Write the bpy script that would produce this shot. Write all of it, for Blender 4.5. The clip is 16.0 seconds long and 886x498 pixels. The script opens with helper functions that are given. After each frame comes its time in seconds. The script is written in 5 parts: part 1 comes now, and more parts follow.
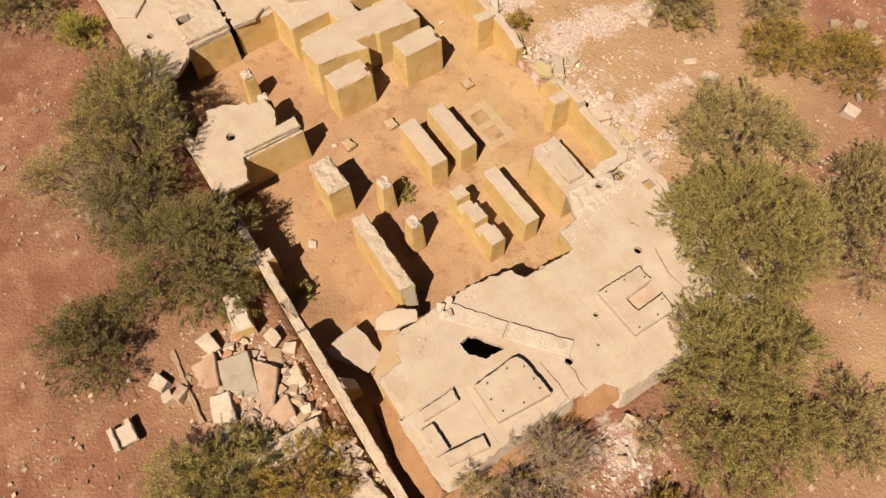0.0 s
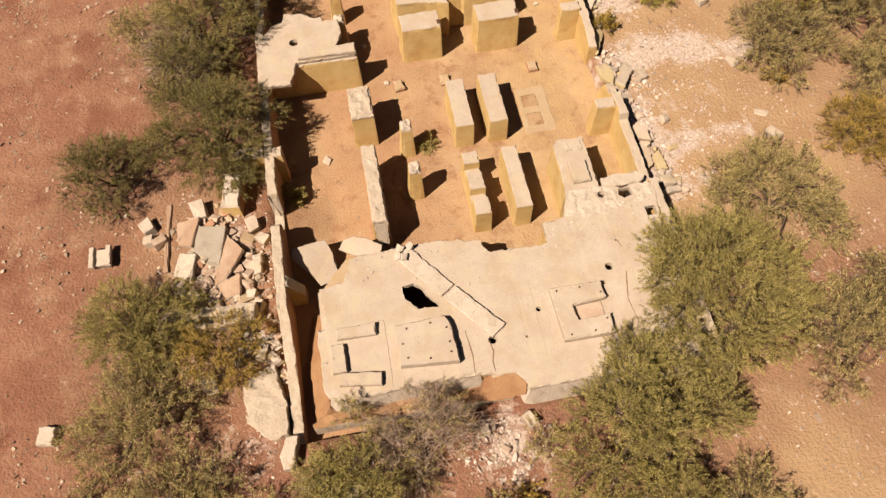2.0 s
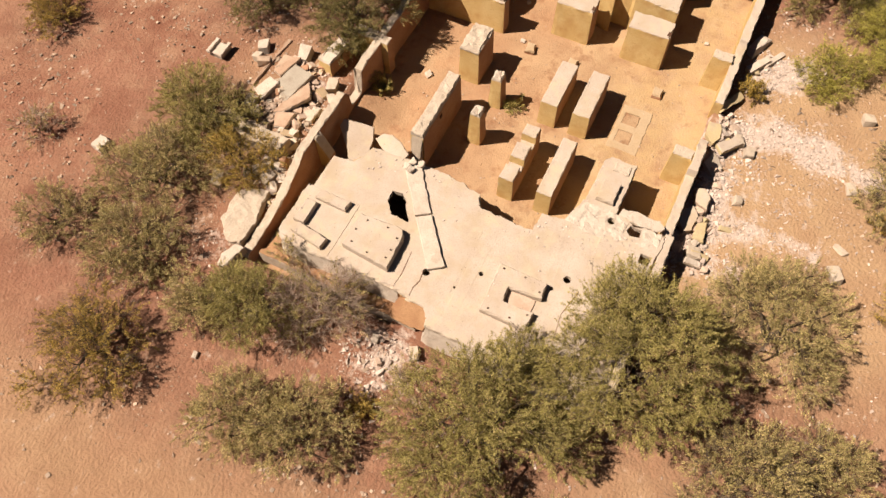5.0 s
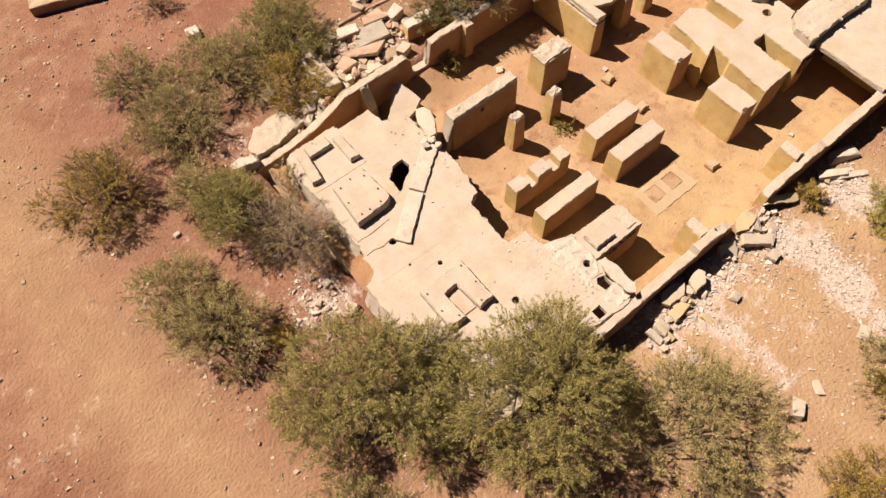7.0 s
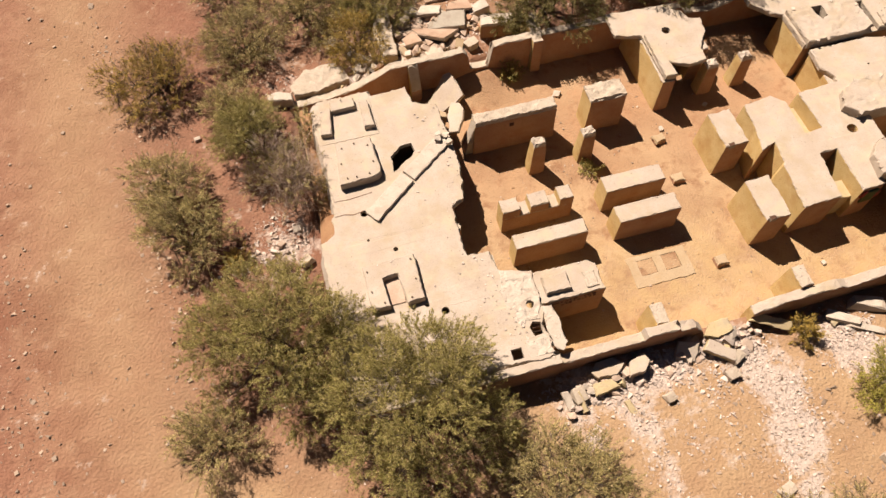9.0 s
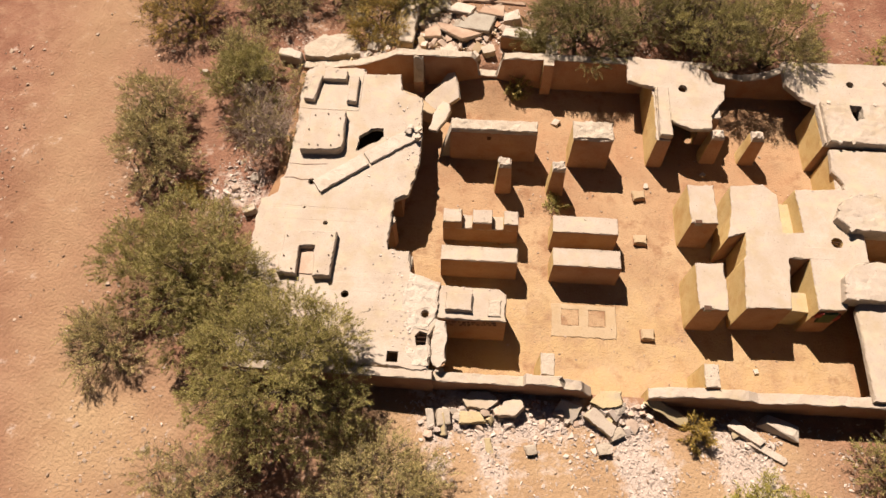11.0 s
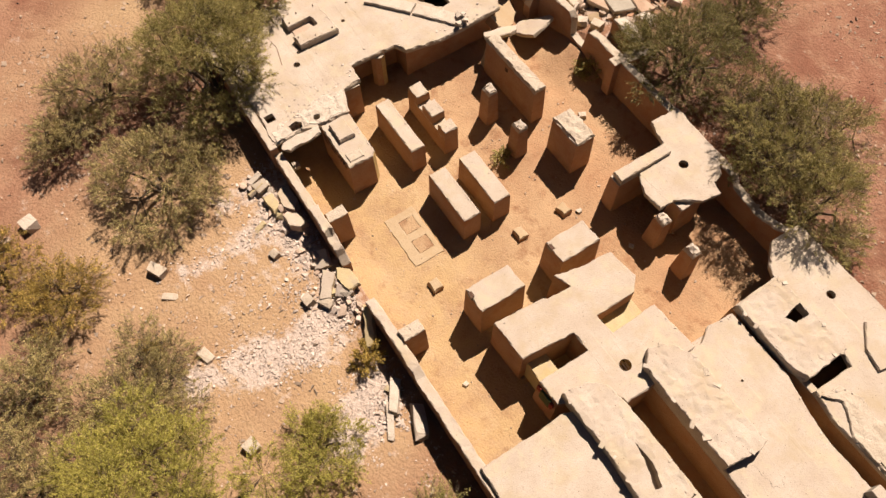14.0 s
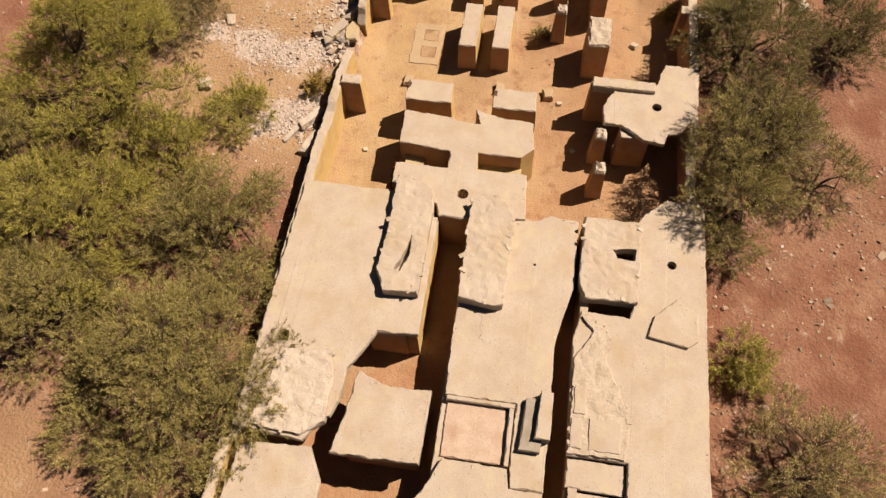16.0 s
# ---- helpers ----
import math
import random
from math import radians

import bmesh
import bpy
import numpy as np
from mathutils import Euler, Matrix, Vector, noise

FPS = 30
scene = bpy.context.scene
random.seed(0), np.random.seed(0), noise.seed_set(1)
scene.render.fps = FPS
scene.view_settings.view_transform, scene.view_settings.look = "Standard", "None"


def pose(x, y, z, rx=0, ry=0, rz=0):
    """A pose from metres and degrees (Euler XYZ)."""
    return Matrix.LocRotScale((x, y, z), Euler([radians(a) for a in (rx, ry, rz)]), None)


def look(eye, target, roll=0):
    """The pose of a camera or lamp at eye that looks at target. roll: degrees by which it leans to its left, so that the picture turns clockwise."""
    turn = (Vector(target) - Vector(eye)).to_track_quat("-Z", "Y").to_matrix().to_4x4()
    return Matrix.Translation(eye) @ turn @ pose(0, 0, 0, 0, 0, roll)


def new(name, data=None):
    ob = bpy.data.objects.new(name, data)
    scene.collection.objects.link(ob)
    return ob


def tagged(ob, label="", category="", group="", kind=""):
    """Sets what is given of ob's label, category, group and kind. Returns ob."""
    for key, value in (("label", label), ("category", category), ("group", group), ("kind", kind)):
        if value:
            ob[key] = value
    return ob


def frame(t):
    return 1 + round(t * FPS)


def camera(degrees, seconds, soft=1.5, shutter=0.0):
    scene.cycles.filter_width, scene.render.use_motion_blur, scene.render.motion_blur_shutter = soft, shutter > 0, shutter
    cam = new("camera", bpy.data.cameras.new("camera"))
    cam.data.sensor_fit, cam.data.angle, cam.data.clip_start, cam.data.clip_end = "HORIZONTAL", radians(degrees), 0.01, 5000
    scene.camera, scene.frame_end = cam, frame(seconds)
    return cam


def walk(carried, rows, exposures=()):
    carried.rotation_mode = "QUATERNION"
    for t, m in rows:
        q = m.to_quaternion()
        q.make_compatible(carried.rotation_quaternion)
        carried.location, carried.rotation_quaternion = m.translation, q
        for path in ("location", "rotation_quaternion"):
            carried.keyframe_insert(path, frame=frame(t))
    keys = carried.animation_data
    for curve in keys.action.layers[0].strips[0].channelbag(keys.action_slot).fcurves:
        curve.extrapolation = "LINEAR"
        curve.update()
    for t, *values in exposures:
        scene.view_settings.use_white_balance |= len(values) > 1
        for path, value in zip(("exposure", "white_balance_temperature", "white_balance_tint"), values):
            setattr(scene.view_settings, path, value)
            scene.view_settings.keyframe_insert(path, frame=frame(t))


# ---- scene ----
cam = camera(64.9, 16.0)
METRES, EYE, TILT, LEAN, TURN = 65.0, 22.97, -62.2, 0.5, -123.3
ROWS = [
    (0.0, 0.0, 0.0, 0.0, -0.0, 0.0, -0.0),
    (0.5, 0.0213, -0.0012, -0.003, 2.5, -0.16, -4.72),
    (1.0, 0.0431, -0.0023, -0.0057, 5.04, -0.58, -9.49),
    (1.5, 0.0651, -0.0035, -0.0077, 7.92, -1.27, -14.7),
    (2.0, 0.0877, -0.0041, -0.0078, 11.08, -2.34, -19.91),
    (2.5, 0.1099, -0.004, -0.006, 14.47, -3.83, -25.12),
    (3.0, 0.1322, -0.0033, -0.0025, 18.24, -5.67, -30.32),
    (3.5, 0.1535, -0.0013, 0.0039, 22.39, -8.08, -35.36),
    (4.0, 0.1734, 0.0023, 0.0137, 27.11, -11.06, -40.24),
    (4.5, 0.1912, 0.008, 0.0261, 32.5, -14.82, -44.91),
    (7.0, 0.2468, 0.0528, 0.1172, 77.64, -52.05, -60.72),
    (7.5, 0.249, 0.0634, 0.1391, 90.12, -63.11, -61.19),
    (8.0, 0.2478, 0.0741, 0.1608, 102.58, -74.03, -60.53),
    (10.5, 0.2026, 0.1284, 0.2633, 143.05, -108.09, -47.05),
    (11.0, 0.1877, 0.1389, 0.2825, 147.27, -111.22, -43.91),
    (11.5, 0.1722, 0.1497, 0.3018, 151.96, -114.45, -39.77),
    (12.0, 0.1553, 0.1596, 0.3208, 156.42, -117.37, -35.0),
    (12.5, 0.1328, 0.1719, 0.3437, 161.27, -120.16, -28.86),
    (13.0, 0.0919, 0.1911, 0.377, 167.63, -123.01, -18.91),
    (13.5, 0.0466, 0.2087, 0.4054, 173.26, -124.58, -8.82),
    (14.0, -0.0024, 0.2245, 0.4295, 178.59, -124.87, 1.51),
    (14.5, -0.054, 0.2364, 0.4457, 184.03, -124.38, 11.68),
    (15.0, -0.1069, 0.2469, 0.4563, 190.18, -122.64, 21.99),
    (15.5, -0.1626, 0.2546, 0.4624, 196.74, -119.82, 31.81),
    (16.0, -0.2204, 0.2588, 0.464, 201.06, -117.41, 37.33),
]
walk(cam, [(t, pose(0, 0, EYE, TILT, LEAN, TURN) @ pose(METRES * x, METRES * y, METRES * z, 90 + pitch, roll, yaw)) for t, x, y, z, yaw, pitch, roll in ROWS], exposures=[(0.0, 0.90, 6950, 10), (3.5, 1.11, 6750, 10), (7.0, 1.18, 6500, 10), (12.5, 1.18, 6400, 10), (14.5, 1.11, 6550, 10), (16.0, 0.91, 6850, 10)])
from mathutils import geometry

# ---- light ----
SUN_EL, SUN_AZ = 53.6, 119.4          # degrees; azimuth counted from +x towards +y
world = bpy.data.worlds.new("sky")
world.use_nodes = True
scene.world = world
sky = world.node_tree.nodes.new("ShaderNodeTexSky")
sky.sky_type, sky.sun_disc = "NISHITA", False
sky.altitude, sky.air_density, sky.dust_density = 2200, 0.45, 0.25
sky.sun_elevation, sky.sun_rotation = radians(SUN_EL), radians(90 - SUN_AZ)
background = world.node_tree.nodes["Background"]
background.inputs["Strength"].default_value = 0.0225
world.node_tree.links.new(sky.outputs[0], background.inputs[0])
sun_data = bpy.data.lights.new("sun", "SUN")
sun_data.energy, sun_data.angle, sun_data.color = 5.0, radians(0.55), (1.0, 0.875, 0.735)
sun = new("sun", sun_data)
sun_way = Vector((math.cos(radians(SUN_EL)) * math.cos(radians(SUN_AZ)), math.cos(radians(SUN_EL)) * math.sin(radians(SUN_AZ)), math.sin(radians(SUN_EL))))
sun.matrix_world = look(Vector((15, -8, 0)) + 60 * sun_way, (15, -8, 0))

SLAB, FLOOR = 1.06, -0.85             # heights of the old upper floor and of the cellar floor


# ---- materials ----
TONE, LEAF = 0.56, 1.03            # how much paler or darker all surfaces, and all leaves, are taken


def toned(c, k=None):
    return tuple((k or TONE) * v for v in c[:3])


def material(name, low, high, scale=3.0, fine=40.0, rough=0.9, bump=0.3, stain=None, stain_scale=0.7, stain_cut=(0.5, 0.7), fleck=None, fleck_scale=60.0, fleck_cut=0.2, island=0.0, detail=8.0, dist=0.03, crack=0.0, crack_scale=0.55, mottle=None, spall=None):
    """A matt surface: two colours mixed by noise at two scales, a stain colour, flecks and relief."""
    low, high = toned(low), toned(high)
    stain, fleck = stain and toned(stain), fleck and toned(fleck)
    mat = bpy.data.materials.new(name)
    mat.use_nodes = True
    nodes, links = mat.node_tree.nodes, mat.node_tree.links
    bsdf = nodes["Principled BSDF"]
    bsdf.inputs["Roughness"].default_value = rough
    bsdf.inputs["Specular IOR Level"].default_value = 0.15
    place = nodes.new("ShaderNodeNewGeometry").outputs["Position"]

    def noise_at(s, d=detail, r=0.6):
        n = nodes.new("ShaderNodeTexNoise")
        n.inputs["Scale"].default_value, n.inputs["Detail"].default_value, n.inputs["Roughness"].default_value = s, d, r
        links.new(place, n.inputs["Vector"])
        return n.outputs["Fac"]

    def ramp(fac, a, b):
        r = nodes.new("ShaderNodeMapRange")
        r.inputs["From Min"].default_value, r.inputs["From Max"].default_value = a, b
        links.new(fac, r.inputs["Value"])
        return r.outputs["Result"]

    def mix(fac, a, b, kind="MIX"):
        m = nodes.new("ShaderNodeMix")
        m.data_type, m.blend_type = "RGBA", kind
        for sock, v in ((m.inputs["Factor"], fac), (m.inputs["A"], a), (m.inputs["B"], b)):
            if isinstance(v, (int, float)):
                sock.default_value = v
            elif isinstance(v, tuple):
                sock.default_value = (*v, 1)
            else:
                links.new(v, sock)
        return m.outputs["Result"]

    big, small = noise_at(scale), noise_at(fine, 4.0)
    color = mix(ramp(big, 0.3, 0.7), low, high)
    grey = tuple(0.72 * c for c in low)
    color = mix(ramp(small, 0.52, 0.8), color, grey)
    if stain:
        color = mix(ramp(noise_at(stain_scale, 6.0, 0.65), *stain_cut), color, stain)
    if mottle:
        color = mix(ramp(noise_at(1.4, 9.0, 0.7), 0.52, 0.66), color, toned(mottle))
    if fleck:
        v = nodes.new("ShaderNodeTexVoronoi")
        v.inputs["Scale"].default_value = fleck_scale
        links.new(place, v.inputs["Vector"])
        f = nodes.new("ShaderNodeMapRange")
        f.inputs["From Min"].default_value, f.inputs["From Max"].default_value = fleck_cut, fleck_cut * 0.6
        links.new(v.outputs["Distance"], f.inputs["Value"])
        color = mix(f.outputs["Result"], color, fleck)
    line = None
    if crack:
        warp = nodes.new("ShaderNodeTexNoise")
        warp.inputs["Scale"].default_value, warp.inputs["Detail"].default_value = 2.5, 6.0
        links.new(place, warp.inputs["Vector"])
        push = nodes.new("ShaderNodeVectorMath")
        push.operation = "MULTIPLY_ADD"
        push.inputs[1].default_value = (0.7, 0.7, 0.7)
        links.new(warp.outputs["Color"], push.inputs[0])
        links.new(place, push.inputs[2])
        cell = nodes.new("ShaderNodeTexVoronoi")
        cell.feature = "DISTANCE_TO_EDGE"
        cell.inputs["Scale"].default_value = crack_scale
        links.new(push.outputs[0], cell.inputs["Vector"])
        thin = nodes.new("ShaderNodeMapRange")
        thin.inputs["From Min"].default_value, thin.inputs["From Max"].default_value = 0.012, 0.003
        links.new(cell.outputs["Distance"], thin.inputs["Value"])
        here = nodes.new("ShaderNodeMath")
        here.operation = "MULTIPLY"
        links.new(thin.outputs["Result"], here.inputs[0])
        links.new(ramp(noise_at(0.5, 3.0), 0.64, 0.72), here.inputs[1])
        line = here.outputs[0]
        color = mix(line, color, tuple(crack * v for v in low))
    flake = None
    if spall:
        flake = ramp(noise_at(1.7, 9.0, 0.62), spall[0], spall[0] + 0.05)
        color = mix(0.25, color, mix(flake, color, tuple(1.07 * c for c in high)))
        rim = ramp(noise_at(1.7, 9.0, 0.62), spall[0] - 0.012, spall[0])
        lip = nodes.new("ShaderNodeMath")
        lip.operation = "SUBTRACT"
        links.new(rim, lip.inputs[0])
        links.new(flake, lip.inputs[1])
        weak = nodes.new("ShaderNodeMath")
        weak.operation = "MULTIPLY"
        weak.inputs[1].default_value = 0.1
        links.new(lip.outputs[0], weak.inputs[0])
        color = mix(weak.outputs[0], color, tuple(0.6 * c for c in low))
    if island:
        geo = nodes.new("ShaderNodeNewGeometry")
        hsv = nodes.new("ShaderNodeHueSaturation")
        val = nodes.new("ShaderNodeMapRange")
        val.inputs["To Min"].default_value, val.inputs["To Max"].default_value = 1 - island, 1 + island
        links.new(geo.outputs["Random Per Island"], val.inputs["Value"])
        links.new(val.outputs["Result"], hsv.inputs["Value"])
        links.new(color, hsv.inputs["Color"])
        color = hsv.outputs["Color"]
    links.new(color, bsdf.inputs["Base Color"])
    b = nodes.new("ShaderNodeBump")
    b.inputs["Strength"].default_value, b.inputs["Distance"].default_value = bump, dist
    add = nodes.new("ShaderNodeMath")
    links.new(small, add.inputs[0])
    links.new(big, add.inputs[1])
    if line:
        sub = nodes.new("ShaderNodeMath")
        sub.operation = "SUBTRACT"
        links.new(add.outputs[0], sub.inputs[0])
        links.new(line, sub.inputs[1])
        add = sub
    if flake:
        sink = nodes.new("ShaderNodeMath")
        sink.operation = "MULTIPLY_ADD"
        sink.inputs[1].default_value = -0.45
        links.new(flake, sink.inputs[0])
        links.new(add.outputs[0], sink.inputs[2])
        add = sink
    links.new(add.outputs[0], b.inputs["Height"])
    links.new(b.outputs["Normal"], bsdf.inputs["Normal"])
    return mat


def leafy(name, dark, light, dry):
    """Small leaves: green varied leaf by leaf, a part of the light passing through."""
    mat = bpy.data.materials.new(name)
    mat.use_nodes = True
    nodes, links = mat.node_tree.nodes, mat.node_tree.links
    dark, light, dry = toned(dark, LEAF), toned(light, LEAF), toned(dry, LEAF)
    bsdf, out = nodes["Principled BSDF"], nodes["Material Output"]
    geo = nodes.new("ShaderNodeNewGeometry")
    ramp = nodes.new("ShaderNodeValToRGB")
    ramp.color_ramp.elements[0].color, ramp.color_ramp.elements[1].color = (*dark, 1), (*light, 1)
    ramp.color_ramp.elements[1].position = 0.8
    e = ramp.color_ramp.elements.new(1.0)
    e.color = (*dry, 1)
    links.new(geo.outputs["Random Per Island"], ramp.inputs["Fac"])
    big = nodes.new("ShaderNodeTexNoise")
    big.inputs["Scale"].default_value = 1.3
    links.new(geo.outputs["Position"], big.inputs["Vector"])
    hsv = nodes.new("ShaderNodeHueSaturation")
    val = nodes.new("ShaderNodeMapRange")
    val.inputs["From Min"].default_value, val.inputs["From Max"].default_value = 0.3, 0.7
    val.inputs["To Min"].default_value, val.inputs["To Max"].default_value = 0.82, 1.28
    links.new(big.outputs["Fac"], val.inputs["Value"])
    links.new(val.outputs["Result"], hsv.inputs["Value"])
    links.new(ramp.outputs["Color"], hsv.inputs["Color"])
    links.new(hsv.outputs["Color"], bsdf.inputs["Base Color"])
    bsdf.inputs["Roughness"].default_value = 0.65
    bsdf.inputs["Specular IOR Level"].default_value = 0.2
    thin = nodes.new("ShaderNodeBsdfTranslucent")
    links.new(hsv.outputs["Color"], thin.inputs["Color"])
    m = nodes.new("ShaderNodeMixShader")
    m.inputs["Fac"].default_value = 0.28
    links.new(bsdf.outputs[0], m.inputs[1])
    links.new(thin.outputs[0], m.inputs[2])
    links.new(m.outputs[0], out.inputs["Surface"])
    return mat


M_CONCRETE = material("weathered_concrete", (0.585, 0.455, 0.355), (0.695, 0.575, 0.475), 0.9, 26, stain=(0.575, 0.44, 0.30), stain_scale=0.8, stain_cut=(0.5, 0.7), bump=0.4, crack=0.35, crack_scale=0.8, fleck=(0.30, 0.20, 0.14), fleck_scale=4.5, fleck_cut=0.085, mottle=(0.665, 0.545, 0.395))
M_ROUGH = material("broken_concrete", (0.61, 0.485, 0.37), (0.71, 0.58, 0.46), 2.5, 16, stain=(0.56, 0.435, 0.32), stain_scale=1.6, bump=0.5, dist=0.05, crack=0.4, crack_scale=1.1, spall=(0.5, 0.56))
M_WHITE = material("whitewashed_concrete", (0.66, 0.53, 0.425), (0.77, 0.65, 0.54), 2.0, 24, stain=(0.62, 0.49, 0.385), stain_scale=2.2, bump=0.5, dist=0.05, crack=0.4, crack_scale=1.3, spall=(0.48, 0.54))
M_OCHRE = material("ochre_plaster", (0.76, 0.50, 0.195), (0.89, 0.635, 0.30), 1.3, 22, stain=(0.68, 0.41, 0.165), stain_scale=1.6, bump=0.4, fleck=(0.33, 0.21, 0.09), fleck_scale=7, fleck_cut=0.10)
# red-brown carrying the shade and floor bounce of south and east sides
M_TAN = material("shade_tinted_concrete", (0.49, 0.265, 0.16), (0.58, 0.34, 0.215), 1.5, 20, stain=(0.47, 0.225, 0.125), stain_scale=1.2, bump=0.4)
M_GREY = material("grey_concrete", (0.44, 0.37, 0.295), (0.53, 0.455, 0.37), 2.0, 30, stain=(0.38, 0.30, 0.235), stain_scale=1.5, bump=0.4, crack=0.4)
M_YELLOW = material("faded_yellow_plaster", (0.60, 0.45, 0.245), (0.71, 0.56, 0.34), 1.8, 20, stain=(0.55, 0.43, 0.30), stain_scale=2.0, bump=0.5)
M_ADOBE = material("bare_adobe_plaster", (0.63, 0.445, 0.335), (0.74, 0.565, 0.445), 2.0, 20, stain=(0.57, 0.38, 0.27), stain_scale=1.5, bump=0.5)
M_DIRT = material("loose_orange_dirt", (0.42, 0.225, 0.115), (0.52, 0.30, 0.16), 1.2, 14, rough=1.0, stain=(0.38, 0.19, 0.10), stain_scale=0.8, bump=0.6, dist=0.05, fleck=(0.62, 0.45, 0.32), fleck_scale=7, fleck_cut=0.10)
M_BROWN = material("brown_plaster", (0.47, 0.30, 0.205), (0.57, 0.385, 0.27), 1.4, 18, stain=(0.62, 0.45, 0.33), stain_scale=1.1, bump=0.5)
M_DUSTY = material("dusty_concrete", (0.56, 0.40, 0.25), (0.64, 0.475, 0.31), 1.5, 18, stain=(0.55, 0.38, 0.22), stain_scale=1.2, bump=0.4)
M_BARK = material("grey_brown_bark", (0.12, 0.085, 0.058), (0.18, 0.13, 0.09), 6, 40, bump=0.5)
M_DEAD = material("dead_twigs", (0.46, 0.32, 0.24), (0.60, 0.44, 0.34), 6, 40, bump=0.3)
M_STONE = material("pale_field_stone", (0.45, 0.31, 0.22), (0.60, 0.45, 0.34), 4, 40, island=0.35, bump=0.4)
M_RUBBLE = material("white_rubble_stone", (0.64, 0.49, 0.405), (0.80, 0.66, 0.57), 4, 40, island=0.25, bump=0.4)
M_IRON = material("rusty_iron", (0.10, 0.05, 0.03), (0.16, 0.08, 0.05), 12, 60, rough=0.7)
M_PAINT = material("dark_spray_paint", (0.24, 0.13, 0.09), (0.30, 0.17, 0.11), 5, 40)
M_REDPAINT = material("red_mural_paint", (0.35, 0.06, 0.05), (0.42, 0.09, 0.06), 5, 40)
M_GREENPAINT = material("green_mural_paint", (0.10, 0.12, 0.05), (0.15, 0.17, 0.07), 5, 40)
M_LEAF = leafy("olive_leaves", (0.146, 0.121, 0.036), (0.305, 0.253, 0.079), (0.42, 0.31, 0.15))
M_LEAF_DARK = leafy("dark_olive_leaves", (0.088, 0.074, 0.024), (0.211, 0.176, 0.056), (0.27, 0.19, 0.10))
M_LEAF_GREY = leafy("grey_green_leaves", (0.169, 0.135, 0.051), (0.378, 0.302, 0.119), (0.50, 0.35, 0.19))
M_LEAF_BRIGHT = leafy("yellow_green_leaves", (0.170, 0.146, 0.027), (0.345, 0.300, 0.064), (0.40, 0.31, 0.10))
M_LEAF_RUST = leafy("rusty_green_leaves", (0.149, 0.103, 0.024), (0.342, 0.232, 0.052), (0.52, 0.33, 0.09))


def floor_material():
    """Trampled cellar dirt: redder earth and yellower sand mixed by place and noise over the common dirt."""
    mat = material("cellar_dirt", (0.44, 0.255, 0.146), (0.54, 0.345, 0.203), 0.8, 12, rough=1.0, stain=(0.62, 0.425, 0.25), stain_scale=0.45, stain_cut=(0.42, 0.62), bump=0.7, dist=0.06, fleck=(0.62, 0.46, 0.32), fleck_scale=5, fleck_cut=0.10, mottle=(0.37, 0.20, 0.112))
    nodes, links = mat.node_tree.nodes, mat.node_tree.links
    color = nodes["Principled BSDF"].inputs["Base Color"].links[0].from_socket
    geo = nodes.new("ShaderNodeNewGeometry")
    for key, target, size in (("earth", (0.495, 0.258, 0.142), 0.9), ("sand", (0.61, 0.405, 0.205), 1.3)):
        attr = nodes.new("ShaderNodeAttribute")
        attr.attribute_name = key
        n = nodes.new("ShaderNodeTexNoise")
        n.inputs["Scale"].default_value, n.inputs["Detail"].default_value, n.inputs["Roughness"].default_value = size, 9.0, 0.66
        links.new(geo.outputs["Position"], n.inputs["Vector"])
        level = nodes.new("ShaderNodeMapRange")
        level.inputs["From Min"].default_value, level.inputs["From Max"].default_value = 0.36, 0.6
        links.new(n.outputs["Fac"], level.inputs["Value"])
        fac = nodes.new("ShaderNodeMath")
        fac.operation = "MULTIPLY"
        links.new(level.outputs["Result"], fac.inputs[0])
        links.new(attr.outputs["Fac"], fac.inputs[1])
        m = nodes.new("ShaderNodeMix")
        m.data_type = "RGBA"
        m.inputs["B"].default_value = (*toned(target), 1)
        links.new(fac.outputs[0], m.inputs["Factor"])
        links.new(color, m.inputs["A"])
        color = m.outputs["Result"]
    links.new(color, nodes["Principled BSDF"].inputs["Base Color"])
    return mat


